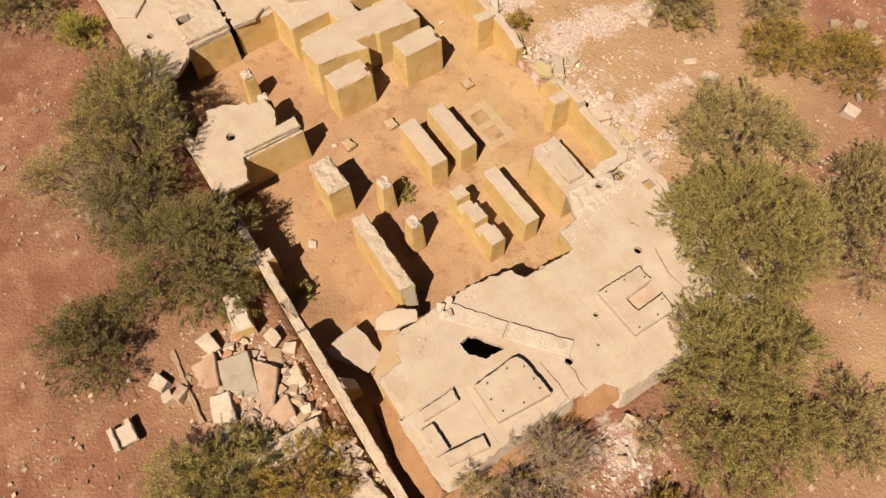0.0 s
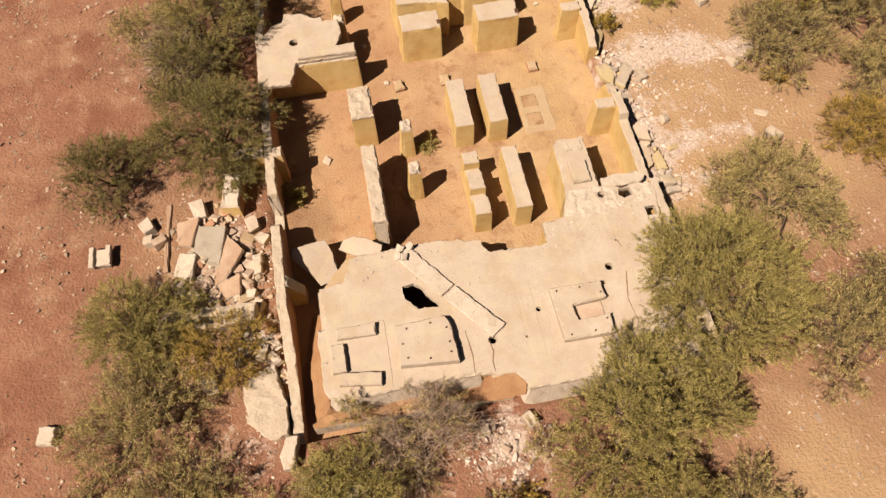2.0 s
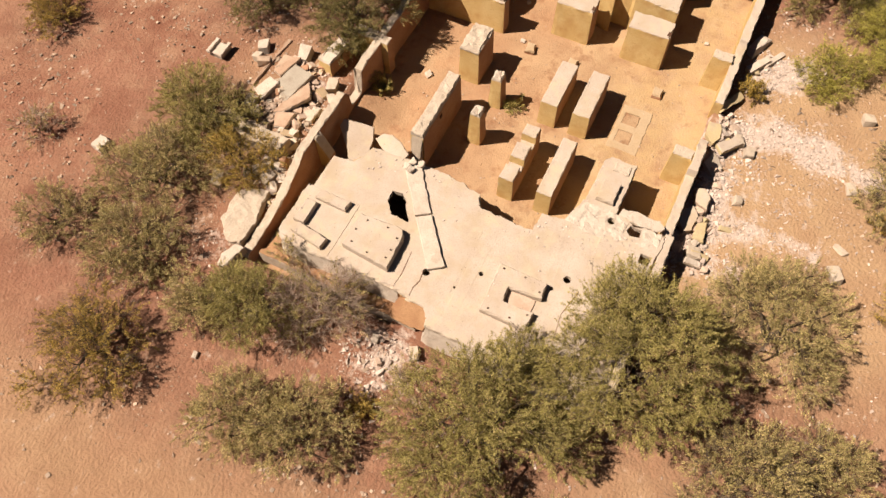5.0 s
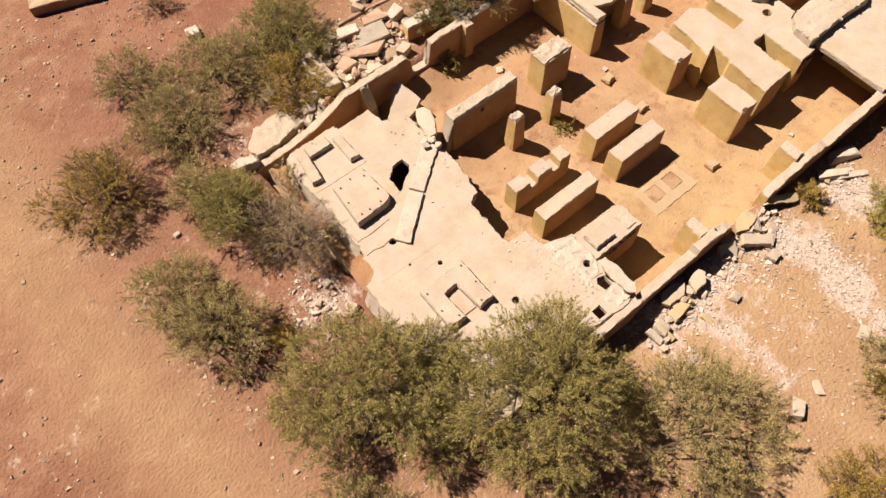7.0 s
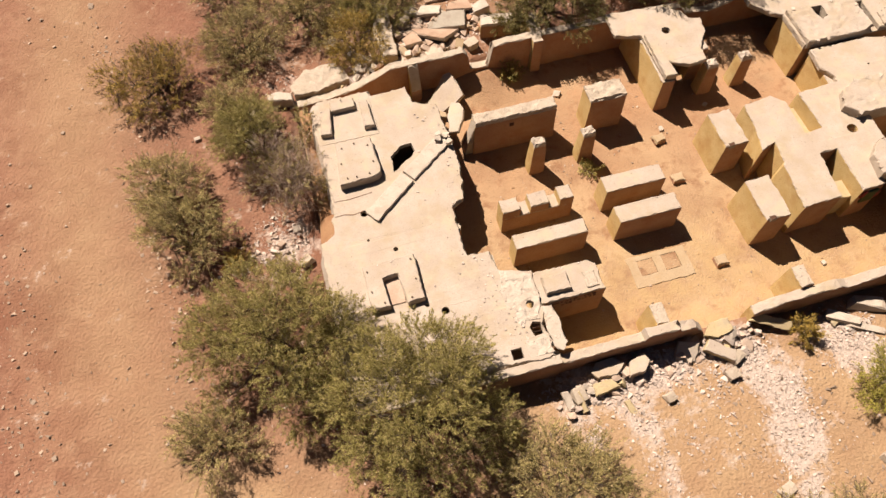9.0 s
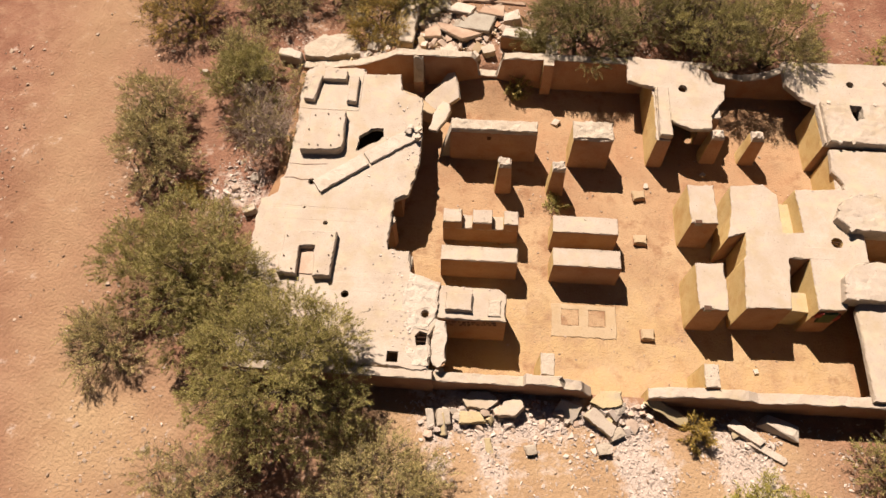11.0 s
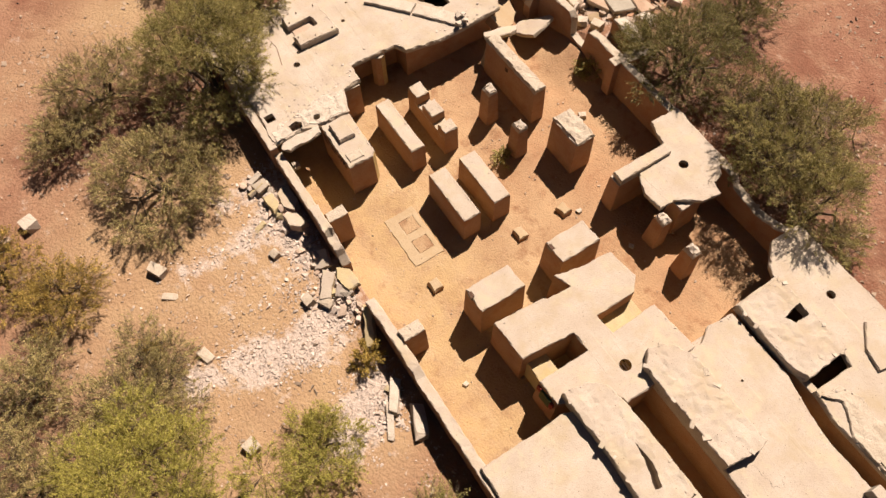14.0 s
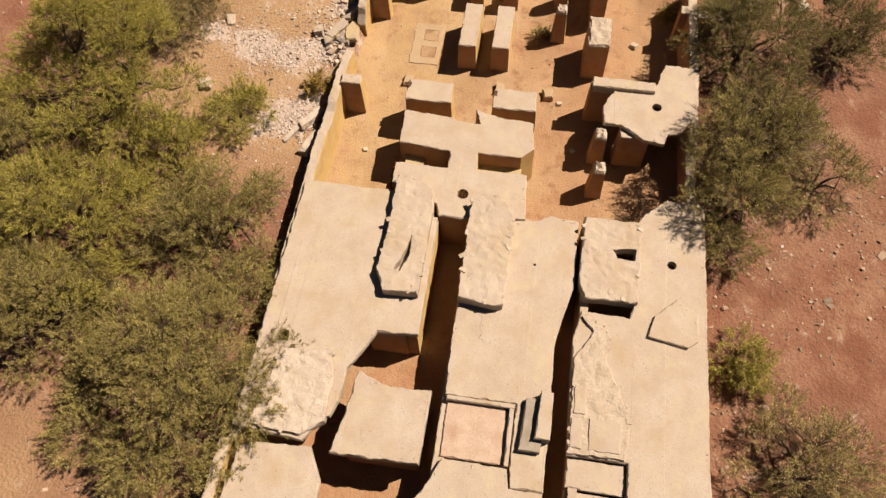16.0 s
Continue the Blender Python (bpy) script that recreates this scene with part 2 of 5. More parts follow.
def ground_material():
    """Red desert soil with pale dust and grit; the lighter drift along the south side is mixed by place and noise."""
    mat = material("red_desert_soil", (0.315, 0.140, 0.089), (0.415, 0.203, 0.132), 0.45, 9, rough=1.0, stain=(0.445, 0.24, 0.150), stain_scale=0.16, stain_cut=(0.45, 0.62), bump=0.9, dist=0.09, fleck=(0.54, 0.38, 0.29), fleck_scale=6.5, fleck_cut=0.13)
    nodes, links = mat.node_tree.nodes, mat.node_tree.links
    bsdf = nodes["Principled BSDF"]
    base = bsdf.inputs["Base Color"].links[0].from_socket
    geo = nodes.new("ShaderNodeNewGeometry")
    attr = nodes.new("ShaderNodeAttribute")
    attr.attribute_name = "dust"
    n = nodes.new("ShaderNodeTexNoise")
    n.inputs["Scale"].default_value, n.inputs["Detail"].default_value, n.inputs["Roughness"].default_value = 1.6, 10.0, 0.68
    links.new(geo.outputs["Position"], n.inputs["Vector"])
    mul = nodes.new("ShaderNodeMath")
    mul.operation = "MULTIPLY_ADD"
    mul.inputs[1].default_value, mul.inputs[2].default_value = 2.6, -1.38
    links.new(n.outputs["Fac"], mul.inputs[0])
    tot = nodes.new("ShaderNodeMath")
    links.new(mul.outputs[0], tot.inputs[0])
    links.new(attr.outputs["Fac"], tot.inputs[1])
    cut = nodes.new("ShaderNodeMapRange")
    cut.inputs["From Min"].default_value, cut.inputs["From Max"].default_value = 0.22, 0.62
    links.new(tot.outputs[0], cut.inputs["Value"])
    lime = nodes.new("ShaderNodeTexNoise")
    lime.inputs["Scale"].default_value = 7.0
    links.new(geo.outputs["Position"], lime.inputs["Vector"])
    col = nodes.new("ShaderNodeMix")
    col.data_type = "RGBA"
    col.inputs["A"].default_value, col.inputs["B"].default_value = (*toned((0.56, 0.41, 0.325)), 1), (*toned((0.80, 0.66, 0.57)), 1)
    links.new(lime.outputs["Fac"], col.inputs["Factor"])
    m = nodes.new("ShaderNodeMix")
    m.data_type = "RGBA"
    links.new(cut.outputs["Result"], m.inputs["Factor"])
    links.new(base, m.inputs["A"])
    links.new(col.outputs["Result"], m.inputs["B"])
    attr2 = nodes.new("ShaderNodeAttribute")
    attr2.attribute_name = "sand"
    m2 = nodes.new("ShaderNodeMix")
    m2.data_type = "RGBA"
    grainy = nodes.new("ShaderNodeTexNoise")
    grainy.inputs["Scale"].default_value, grainy.inputs["Detail"].default_value = 0.9, 8.0
    links.new(geo.outputs["Position"], grainy.inputs["Vector"])
    sandy = nodes.new("ShaderNodeMix")
    sandy.data_type = "RGBA"
    sandy.inputs["A"].default_value, sandy.inputs["B"].default_value = (*toned((0.44, 0.255, 0.145)), 1), (*toned((0.60, 0.41, 0.235)), 1)
    links.new(grainy.outputs["Fac"], sandy.inputs["Factor"])
    links.new(sandy.outputs["Result"], m2.inputs["B"])
    links.new(attr2.outputs["Fac"], m2.inputs["Factor"])

    def patches(size, detail, low, high, target, below, amount=None):
        """Mix a colour over the one below where a noise rises above a level; amount: a second factor."""
        pn = nodes.new("ShaderNodeTexNoise")
        pn.inputs["Scale"].default_value, pn.inputs["Detail"].default_value, pn.inputs["Roughness"].default_value = size, detail, 0.65
        links.new(geo.outputs["Position"], pn.inputs["Vector"])
        level = nodes.new("ShaderNodeMapRange")
        level.inputs["From Min"].default_value, level.inputs["From Max"].default_value = low, high
        links.new(pn.outputs["Fac"], level.inputs["Value"])
        fac = level.outputs["Result"]
        if amount:
            times = nodes.new("ShaderNodeMath")
            times.operation = "MULTIPLY"
            links.new(fac, times.inputs[0])
            links.new(amount, times.inputs[1])
            fac = times.outputs[0]
        over = nodes.new("ShaderNodeMix")
        over.data_type = "RGBA"
        over.inputs["B"].default_value = (*toned(target), 1)
        links.new(fac, over.inputs["Factor"])
        links.new(below, over.inputs["A"])
        return over.outputs["Result"]

    base = patches(0.33, 9.0, 0.46, 0.62, (0.285, 0.12, 0.075), base)
    base = patches(2.6, 6.0, 0.55, 0.75, (0.27, 0.125, 0.08), base)
    base = patches(0.8, 10.0, 0.5, 0.66, (0.435, 0.24, 0.152), base)
    litter = nodes.new("ShaderNodeAttribute")
    litter.attribute_name = "litter"
    base = patches(3.5, 8.0, 0.38, 0.6, (0.235, 0.125, 0.082), base, litter.outputs["Fac"])
    links.new(base, m2.inputs["A"])
    links.new(m2.outputs["Result"], m.inputs["A"])
    links.new(m.outputs["Result"], bsdf.inputs["Base Color"])
    return mat


M_FLOOR = floor_material()
M_GROUND = ground_material()


# ---- shape helpers ----
def mesh_object(name, verts, faces, mats, parent=None, label="", slots=None, smooth=False):
    me = bpy.data.meshes.new(name)
    me.from_pydata([tuple(v) for v in verts], [], faces)
    for m in mats if isinstance(mats, (list, tuple)) else [mats]:
        me.materials.append(m)
    if slots is not None:
        me.polygons.foreach_set("material_index", np.array(slots, dtype=np.int32))
    if smooth:
        me.polygons.foreach_set("use_smooth", np.ones(len(faces), dtype=bool))
    me.update()
    ob = new(name, me)
    if parent:
        ob.parent = parent
    if label:
        ob["label"] = label
    return ob


def thing(name, label, category, at=(0, 0, 0), group="", kind=""):
    ob = new(name)
    ob.empty_display_size = 0.1
    ob.location = at
    return tagged(ob, label, category, group, kind)


def wander(x, y, z, scale, seed):
    return noise.noise(Vector((x * scale + 7.1 * seed, y * scale - 3.3 * seed, z * scale + 1.7 * seed)))


def outline(pts, step, rough, seed):
    """A closed outline cut into short lengths, each corner pushed in and out by noise."""
    out = []
    n = len(pts)
    for i in range(n):
        a, b = Vector(pts[i]), Vector(pts[(i + 1) % n])
        k = max(1, int((b - a).length / step))
        nor = Vector((b.y - a.y, a.x - b.x)).normalized()
        for j in range(k):
            p = a.lerp(b, j / k)
            d = rough * (wander(p.x, p.y, 0, 2.2, seed) + 0.6 * wander(p.x, p.y, 5, 7.0, seed) - 1.1 * max(0.0, wander(p.x, p.y, 8, 4.3, seed) - 0.25))
            out.append(p + nor * d)
    return out


def signed_area(pts):
    return 0.5 * sum(pts[i][0] * pts[(i + 1) % len(pts)][1] - pts[(i + 1) % len(pts)][0] * pts[i][1] for i in range(len(pts)))


def inset(pts, d):
    n, out = len(pts), []
    ds = d if isinstance(d, list) else [d] * n
    for i in range(n):
        d = ds[i]
        a, b, c = pts[i - 1], pts[i], pts[(i + 1) % n]
        e, f = (b - a), (c - b)
        m = Vector((-e.y, e.x)).normalized() + Vector((-f.y, f.x)).normalized()
        if m.length < 0.2:
            m = Vector((-e.y, e.x))
        out.append(b + m.normalized() * d)
    return out


def relief(loops, top, verts, hz, grid, wave, seed, faces, slots):
    """The triangles of an uneven top: the outline's corners and a grid of points between, raised and sunk by noise."""
    pts, edges, n = [], [], 0
    for l in loops:
        pts += [p.to_2d() for p in l]
        edges += [(n + i, n + (i + 1) % len(l)) for i in range(len(l))]
        n += len(l)
    poly = [[(p.x, p.y) for p in l] for l in loops]

    def within(x, y, l):
        odd = False
        for i in range(len(l)):
            (xa, ya), (xb, yb) = l[i - 1], l[i]
            if (ya > y) != (yb > y) and x < (xb - xa) * (y - ya) / (yb - ya) + xa:
                odd = not odd
        return odd

    solid = lambda x, y: within(x, y, poly[0]) and not any(within(x, y, l) for l in poly[1:])
    xs, ys = [p[0] for p in poly[0]], [p[1] for p in poly[0]]
    rnd = random.Random(seed)
    for x in np.arange(min(xs) + grid / 2, max(xs), grid):
        for y in np.arange(min(ys) + grid / 2, max(ys), grid):
            q = Vector((x + rnd.uniform(-0.3, 0.3) * grid, y + rnd.uniform(-0.3, 0.3) * grid))
            if solid(q.x, q.y) and min((q - p).length for p in pts[:n]) > 0.4 * grid:
                pts.append(q)
    out, _, tris, orig, _, _ = geometry.delaunay_2d_cdt(pts, edges, [], 0, 1e-5)
    ids = []
    for p, o in zip(out, orig):
        o = [k for k in o if k < n]
        if o:
            ids.append(top[o[0]])
        else:
            d = wave * (1.3 * wander(p.x, p.y, 1, 3.5, seed) + 0.8 * wander(p.x, p.y, 2, 9.0, seed))
            verts.append((p.x, p.y, hz(p) + d))
            ids.append(len(verts) - 1)
    keep = [t for t in tris if solid(*(sum((out[k] for k in t), Vector((0, 0))) / 3))]
    return keep, ids, None, [Vector((p.x, p.y, 0)) for p in out]


def prism(pts, z0, z1, holes=(), step=0.08, rough=0.034, bevel=0.026, batter=0.0, wave=0.010, seed=1, top_of=None, grid=0.0):
    """A worn upright prism on an outline, with holes right through it: verts, faces, slots (0 top and underside, 1 sides to the
    north and west, 2 other sides). grid: spacing of the relief on the top."""
    if signed_area(pts) < 0:
        pts = pts[::-1]
    ring = outline(pts, step, rough, seed)
    n = len(ring)
    calm = outline(pts, step, 0.1 * rough, seed)
    low = inset(calm, -batter) if batter else calm
    z_mid = max(z1 - 0.16, 0.5 * (z0 + z1))
    part_way = (z1 - z_mid) / (z1 - z0)
    mid = [c.lerp(l, part_way) for c, l in zip(calm, low)]
    nick = lambda p: max(0.0, wander(p.x, p.y, 9, 3.1, seed)) + 0.8 * max(0.0, wander(p.x, p.y, 4, 9.0, seed))
    edge = inset(ring, [min(0.05, bevel * (0.5 + 2.6 * nick(p))) for p in ring])
    height = top_of or (lambda x, y: z1)
    hz = lambda p: height(p.x, p.y) + wave * wander(p.x, p.y, 3, 1.6, seed)
    chip = lambda p: 2.2 * bevel * nick(p)
    rim = lambda p: hz(p) - bevel - min(chip(p), 0.12)
    verts = [(p.x, p.y, z0) for p in low] + [(p.x, p.y, rim(p)) for p in ring] + [(p.x, p.y, hz(p)) for p in edge] + [(p.x, p.y, min(z_mid + hz(p) - z1, rim(p) - 0.01)) for p in mid]
    faces, slots = [], []
    for i in range(n):
        j = (i + 1) % n
        faces += [(i, j, 3 * n + j, 3 * n + i), (3 * n + i, 3 * n + j, n + j, n + i), (n + i, n + j, 2 * n + j, 2 * n + i)]
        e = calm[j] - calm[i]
        # 1 faces the sun, 2 faces away from it
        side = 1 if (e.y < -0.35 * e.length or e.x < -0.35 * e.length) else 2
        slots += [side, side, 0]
    loops, base = [[Vector((p.x, p.y, 0)) for p in edge]], [list(range(2 * n, 3 * n))]
    under = [list(range(n))]
    for h in holes:
        if signed_area(h) > 0:
            h = h[::-1]
        hr = outline(h, 0.1, rough * (0.9 if signed_area(h) < -0.2 else 0.14), seed + 3)
        s = len(verts)
        k = len(hr)
        verts += [(p.x, p.y, z0) for p in hr] + [(p.x, p.y, hz(p)) for p in hr]
        for i in range(k):
            j = (i + 1) % k
            faces.append((s + i, s + j, s + k + j, s + k + i))
            slots.append(1)
        loops.append([Vector((p.x, p.y, 0)) for p in hr])
        base.append(list(range(s + k, s + 2 * k)))
        under.append(list(range(s, s + k)))
    top, bot = sum(base, []), sum(under, [])
    flat = [v for l in loops for v in l]
    tris = geometry.tessellate_polygon(loops)
    if grid:
        tris, top, bot, flat = relief(loops, top, verts, hz, grid, wave, seed, faces, slots)
    for tri in tris:
        a, b, c = (flat[i] for i in tri)
        if (b - a).cross(c - a).z < 0:
            tri = tri[::-1]
        faces.append(tuple(top[i] for i in tri))
        slots.append(0)
        if bot:
            faces.append(tuple(bot[i] for i in reversed(tri)))
            slots.append(0)
    return verts, faces, slots


def rect(x0, y0, x1, y1):
    return [(x0, y0), (x1, y0), (x1, y1), (x0, y1)]


def ring_of(x, y, r, n=12):
    return [(x + r * math.cos(2 * math.pi * i / n), y + r * math.sin(2 * math.pi * i / n)) for i in range(n)]


SEED = [10]
TOPS = []          # outlines and heights of the tops, for the crumbs along their edges


def block(name, pts, z0, z1, mats=None, parent=None, label="", **kw):
    SEED[0] += 1
    v, f, s = prism(pts, z0, z1, seed=kw.pop("seed", SEED[0]), **kw)
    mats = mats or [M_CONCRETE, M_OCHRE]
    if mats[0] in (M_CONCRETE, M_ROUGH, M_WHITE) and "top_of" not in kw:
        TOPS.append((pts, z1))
    # ochre blocks take M_TAN on sides away from the sun: shade painted in
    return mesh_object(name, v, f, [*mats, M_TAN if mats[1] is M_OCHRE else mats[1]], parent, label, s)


def lump(x, y, z, sx, sy, sz, turn=0.0, seed=1, points=16):
    """An angular stone: the hull of random points in a box: verts and faces."""
    rnd = random.Random(seed)
    bm = bmesh.new()
    for k in range(8 if points > 20 else 0):
        bm.verts.new([(1 if k & (1 << a) else -1) * rnd.uniform(0.62, 1.0) for a in range(3)])
    for k in range(6 if points > 20 else points):
        p = [rnd.uniform(-1, 1) for _ in range(3)]
        p[rnd.randrange(3)] = rnd.choice((-1, 1)) * rnd.uniform(0.75, 1.0)
        bm.verts.new(p)
    bmesh.ops.convex_hull(bm, input=bm.verts[:])
    bmesh.ops.delete(bm, geom=[v for v in bm.verts if not v.link_faces], context="VERTS")
    m = Matrix.Translation((x, y, z)) @ Matrix.Rotation(turn, 4, "Z") @ Matrix.Rotation(rnd.uniform(-0.25, 0.25), 4, "X") @ Matrix.Rotation(rnd.uniform(-0.2, 0.2), 4, "Y")
    for v in bm.verts:
        v.co = m @ Vector((v.co.x * sx, v.co.y * sy, v.co.z * sz))
    bm.verts.index_update()
    verts = [tuple(v.co) for v in bm.verts]
    faces = [tuple(v.index for v in f.verts) for f in bm.faces]
    bm.free()
    return verts, faces


def tilted_slab(name, pts, thick, mats, parent=None, label="", seed=1, rough=0.03):
    """A broken plate through corners given in space."""
    c = sum((Vector(p) for p in pts), Vector()) / len(pts)
    nor = Vector()
    for i in range(len(pts)):
        nor += (Vector(pts[i]) - c).cross(Vector(pts[(i + 1) % len(pts)]) - c)
    if nor.z < 0:
        pts, nor = pts[::-1], -nor
    nor.normalize()
    q = Vector((0, 0, 1)).rotation_difference(nor).to_matrix().to_4x4()
    m = Matrix.Translation(c) @ q
    flat = [tuple((m.inverted() @ Vector(p)).to_2d()) for p in pts]
    v, f, s = prism(flat, -thick, 0.0, rough=rough, step=0.1, bevel=0.02, wave=0.012, seed=seed)
    return mesh_object(name, [m @ Vector(p) for p in v], f, [*mats, mats[1]], parent, label, s)


# ---- ground and cellar floor ----
def ground_height(x, y):
    """The soil outside: nearly level, lower along the south wall, with heaps of rubble by the walls."""
    z = -0.17 + 0.07 * wander(x, y, 0, 0.13, 2) + 0.03 * wander(x, y, 0, 0.7, 4)
    south = max(0.0, min(1.0, (-14.3 - y) / 0.5)) * max(0.0, min(1.0, (x - 6) / 3)) * math.exp(-max(0.0, -15.0 - y) / 4.0)
    z -= 0.28 * south
    north = math.exp(-((x - 8.5) / 4.0) ** 2 - ((y - 1.2) / 1.6) ** 2)
    heap = math.exp(-((y + 15.0) / 0.45) ** 2) * max(0.0, min(1.0, (x - 9.6) / 0.6)) * max(0.0, min(1.0, (17.0 - x) / 0.8))
    return z + 0.22 * north + 0.16 * heap


def dust_at(x, y):
    """How much white lime dust and rubble lies on the soil."""
    d = 0.0
    for cx, cy, rx, ry, w in ((0.9, -7.2, 1.4, 1.6, 0.55), (9.0, 1.5, 2.6, 1.7, 0.62), (2.4, 0.6, 1.5, 1.0, 0.3), (12.5, -17.5, 3.5, 2.0, 0.22)):
        d = max(d, w * math.exp(-((x - cx) / rx) ** 2 - ((y - cy) / ry) ** 2))
    for ax, ay, bx, by, r, w in ((15.4, -15.3, 16.5, -17.2, 1.0, 0.95), (16.5, -17.2, 16.1, -19.0, 0.95, 0.9), (16.1, -19.0, 15.6, -21.0, 0.8, 0.75), (10.9, -16.2, 11.6, -17.3, 0.7, 0.66), (11.6, -17.3, 11.5, -19.8, 0.7, 0.5), (18.9, -15.9, 20.4, -17.6, 0.9, 0.95), (9.4, -15.4, 13.0, -15.7, 0.9, 0.85), (13.0, -15.5, 15.4, -15.4, 0.7, 0.75), (9.5, -15.9, 9.6, -17.2, 0.7, 0.6)):
        t = max(0.0, min(1.0, ((x - ax) * (bx - ax) + (y - ay) * (by - ay)) / ((bx - ax) ** 2 + (by - ay) ** 2)))
        d = max(d, w * math.exp(-((x - ax - t * (bx - ax)) ** 2 + (y - ay - t * (by - ay)) ** 2) / r ** 2))
    return d


def sand_at(x, y):
    """Yellower soil on the south side and on the tracks."""
    s = max(0.0, min(1.0, (-14.0 - y) / 2.0)) * max(0.0, min(1.0, (x - 4) / 4.0)) * max(0.0, min(1.0, (24 - x) / 3.0))
    s *= max(0.0, min(1.0, (y + 28.0) / 6.0))
    s = max(s, 0.8 * math.exp(-((x - 35.5) / 3.5) ** 2 - ((y + 22.0) / 2.6) ** 2))
    s = max(s, 0.75 * math.exp(-((x + 0.8) / 3.0) ** 2 - ((y + 16.8) / 2.2) ** 2))
    s = max(s, 0.6 * math.exp(-((x - 8.5) / 4.5) ** 2 - ((y - 2.8) / 2.6) ** 2))
    road = math.exp(-((x + 6.6 + 0.12 * (y + 4) - 0.01 * (y + 4) ** 2) / 2.6) ** 2)
    return min(1.0, (0.92 + 0.25 * wander(x, y, 0, 0.5, 8)) * s + 0.55 * road)


OL, GR, BR, RU, DK = M_LEAF, M_LEAF_GREY, M_LEAF_BRIGHT, M_LEAF_RUST, M_LEAF_DARK
# x, y, radius, height, leaves' material, share of bare twigs
TREES_A = [
    (-0.1, -11.3, 3.2, 3.3, OL, 0.03), (4.15, -15.1, 3.35, 4.2, OL, 0.03), (7.6, -19.0, 2.7, 2.5, GR, 0.1), (2.0, -19.3, 2.3, 2.3, GR, 0.35), (-2.4, -14.1, 1.6, 1.5, GR, 0.25),
    (-2.7, -6.2, 1.9, 2.2, GR, 0.12), (-3.2, -3.8, 1.75, 2.0, GR, 0.1), (0.55, -2.4, 1.95, 2.2, OL, 0.05), (-0.2, -0.4, 1.4, 1.6, GR, 0.2), (-3.1, 1.95, 2.4, 1.9, RU, 0.3),
    (0.3, 6.7, 1.5, 1.3, GR, 0.3), (0.8, 3.1, 2.05, 1.5, GR, 0.25), (3.55, 4.4, 2.3, 1.7, GR, 0.15), (6.85, 4.35, 2.25, 2.0, OL, 0.05), (5.6, 1.75, 1.6, 1.4, RU, 0.05),
]
TREES_B = [
    (8.6, 14.0, 1.5, 1.2, RU, 0.05), (12.5, 0.75, 0.95, 1.7, DK, 0.05), (14.4, 1.55, 2.85, 3.0, DK, 0.03), (13.6, 5.75, 1.85, 2.1, DK, 0.25), (17.5, 2.3, 1.9, 2.6, DK, 0.25), (20.0, 1.2, 2.6, 3.8, OL, 0.36),
    (22.4, 0.5, 2.2, 3.4, OL, 0.28), (20.4, 4.1, 1.9, 1.9, GR, 0.2), (28.05, 1.0, 1.15, 1.2, BR, 0.0), (31.4, 2.6, 2.25, 2.3, GR, 0.25), (35.0, 2.4, 2.2, 2.6, GR, 0.1),
    (20.2, -23.2, 4.1, 5.0, BR, 0.0), (20.1, -18.6, 1.45, 1.6, BR, 0.0), (22.9, -20.2, 1.9, 2.1, BR, 0.05), (25.4, -17.6, 2.9, 2.4, OL, 0.12), (26.6, -22.4, 3.5, 3.5, BR, 0.04),
]
TREES_C = [
    (31.4, -17.0, 3.9, 3.3, OL, 0.08), (29.8, -22.4, 2.8, 3.0, OL, 0.05), (15.3, -22.6, 2.6, 1.9, GR, 0.3), (12.9, -25.7, 1.7, 1.6, GR, 0.2), (10.2, -23.9, 1.7, 1.5, RU, 0.05),
    (8.0, -25.6, 1.8, 1.6, RU, 0.05), (24.5, -25.5, 2.6, 3.4, OL, 0.05), (3.4, -21.4, 1.6, 1.8, GR, 0.2), (16.0, -26.0, 2.0, 2.0, GR, 0.2),
]
TREES = TREES_A + TREES_B + TREES_C


def litter_at(x, y):
    """Dry leaves and twigs lie under and beside the shrubs."""
    d = 0.0
    for t in TREES:
        e = ((x - t[0]) ** 2 + (y - t[1]) ** 2) / (1.35 * t[2]) ** 2
        if e < 4:
            d = max(d, math.exp(-e ** 1.5))
    return max(d, 0.9 * math.exp(-((x - 13.2) / 1.6) ** 2 - ((y - 4.2) / 1.3) ** 2))


def spread(a, b, fine, far):
    core = np.arange(a, b + 1e-6, fine)
    out = np.array([3, 7, 14, 30, 70, 160, 400, 1200.0])
    return np.concatenate([a - out[::-1], core, b + out]) if far else core


def build_ground():
    xs = spread(-20, 48, 0.32, True)
    ys = spread(-40, 22, 0.31, True)
    inner = lambda x, y: (2.35 < x < 40 and -14.45 < y < -0.55) and not (x < 2.8 and -8.4 < y < -6.7)
    verts, dust, sand, litter = [], [], [], []
    for y in ys:
        for x in xs:
            z = -1.3 if inner(x, y) else ground_height(x, y)
            verts.append((x, y, z))
            dust.append(dust_at(x, y))
            sand.append(sand_at(x, y))
            litter.append(litter_at(x, y))
    w = len(xs)
    faces = [(j * w + i, j * w + i + 1, (j + 1) * w + i + 1, (j + 1) * w + i) for j in range(len(ys) - 1) for i in range(w - 1)]
    ob = mesh_object("ground", verts, faces, M_GROUND, smooth=True)
    for key, vals in (("dust", dust), ("sand", sand), ("litter", litter)):
        a = ob.data.attributes.new(key, "FLOAT", "POINT")
        a.data.foreach_set("value", np.array(vals, dtype=np.float32))
    tagged(ob, "dry red desert soil with pebbles and white rubble dust", "ground", kind="structure")


build_ground()


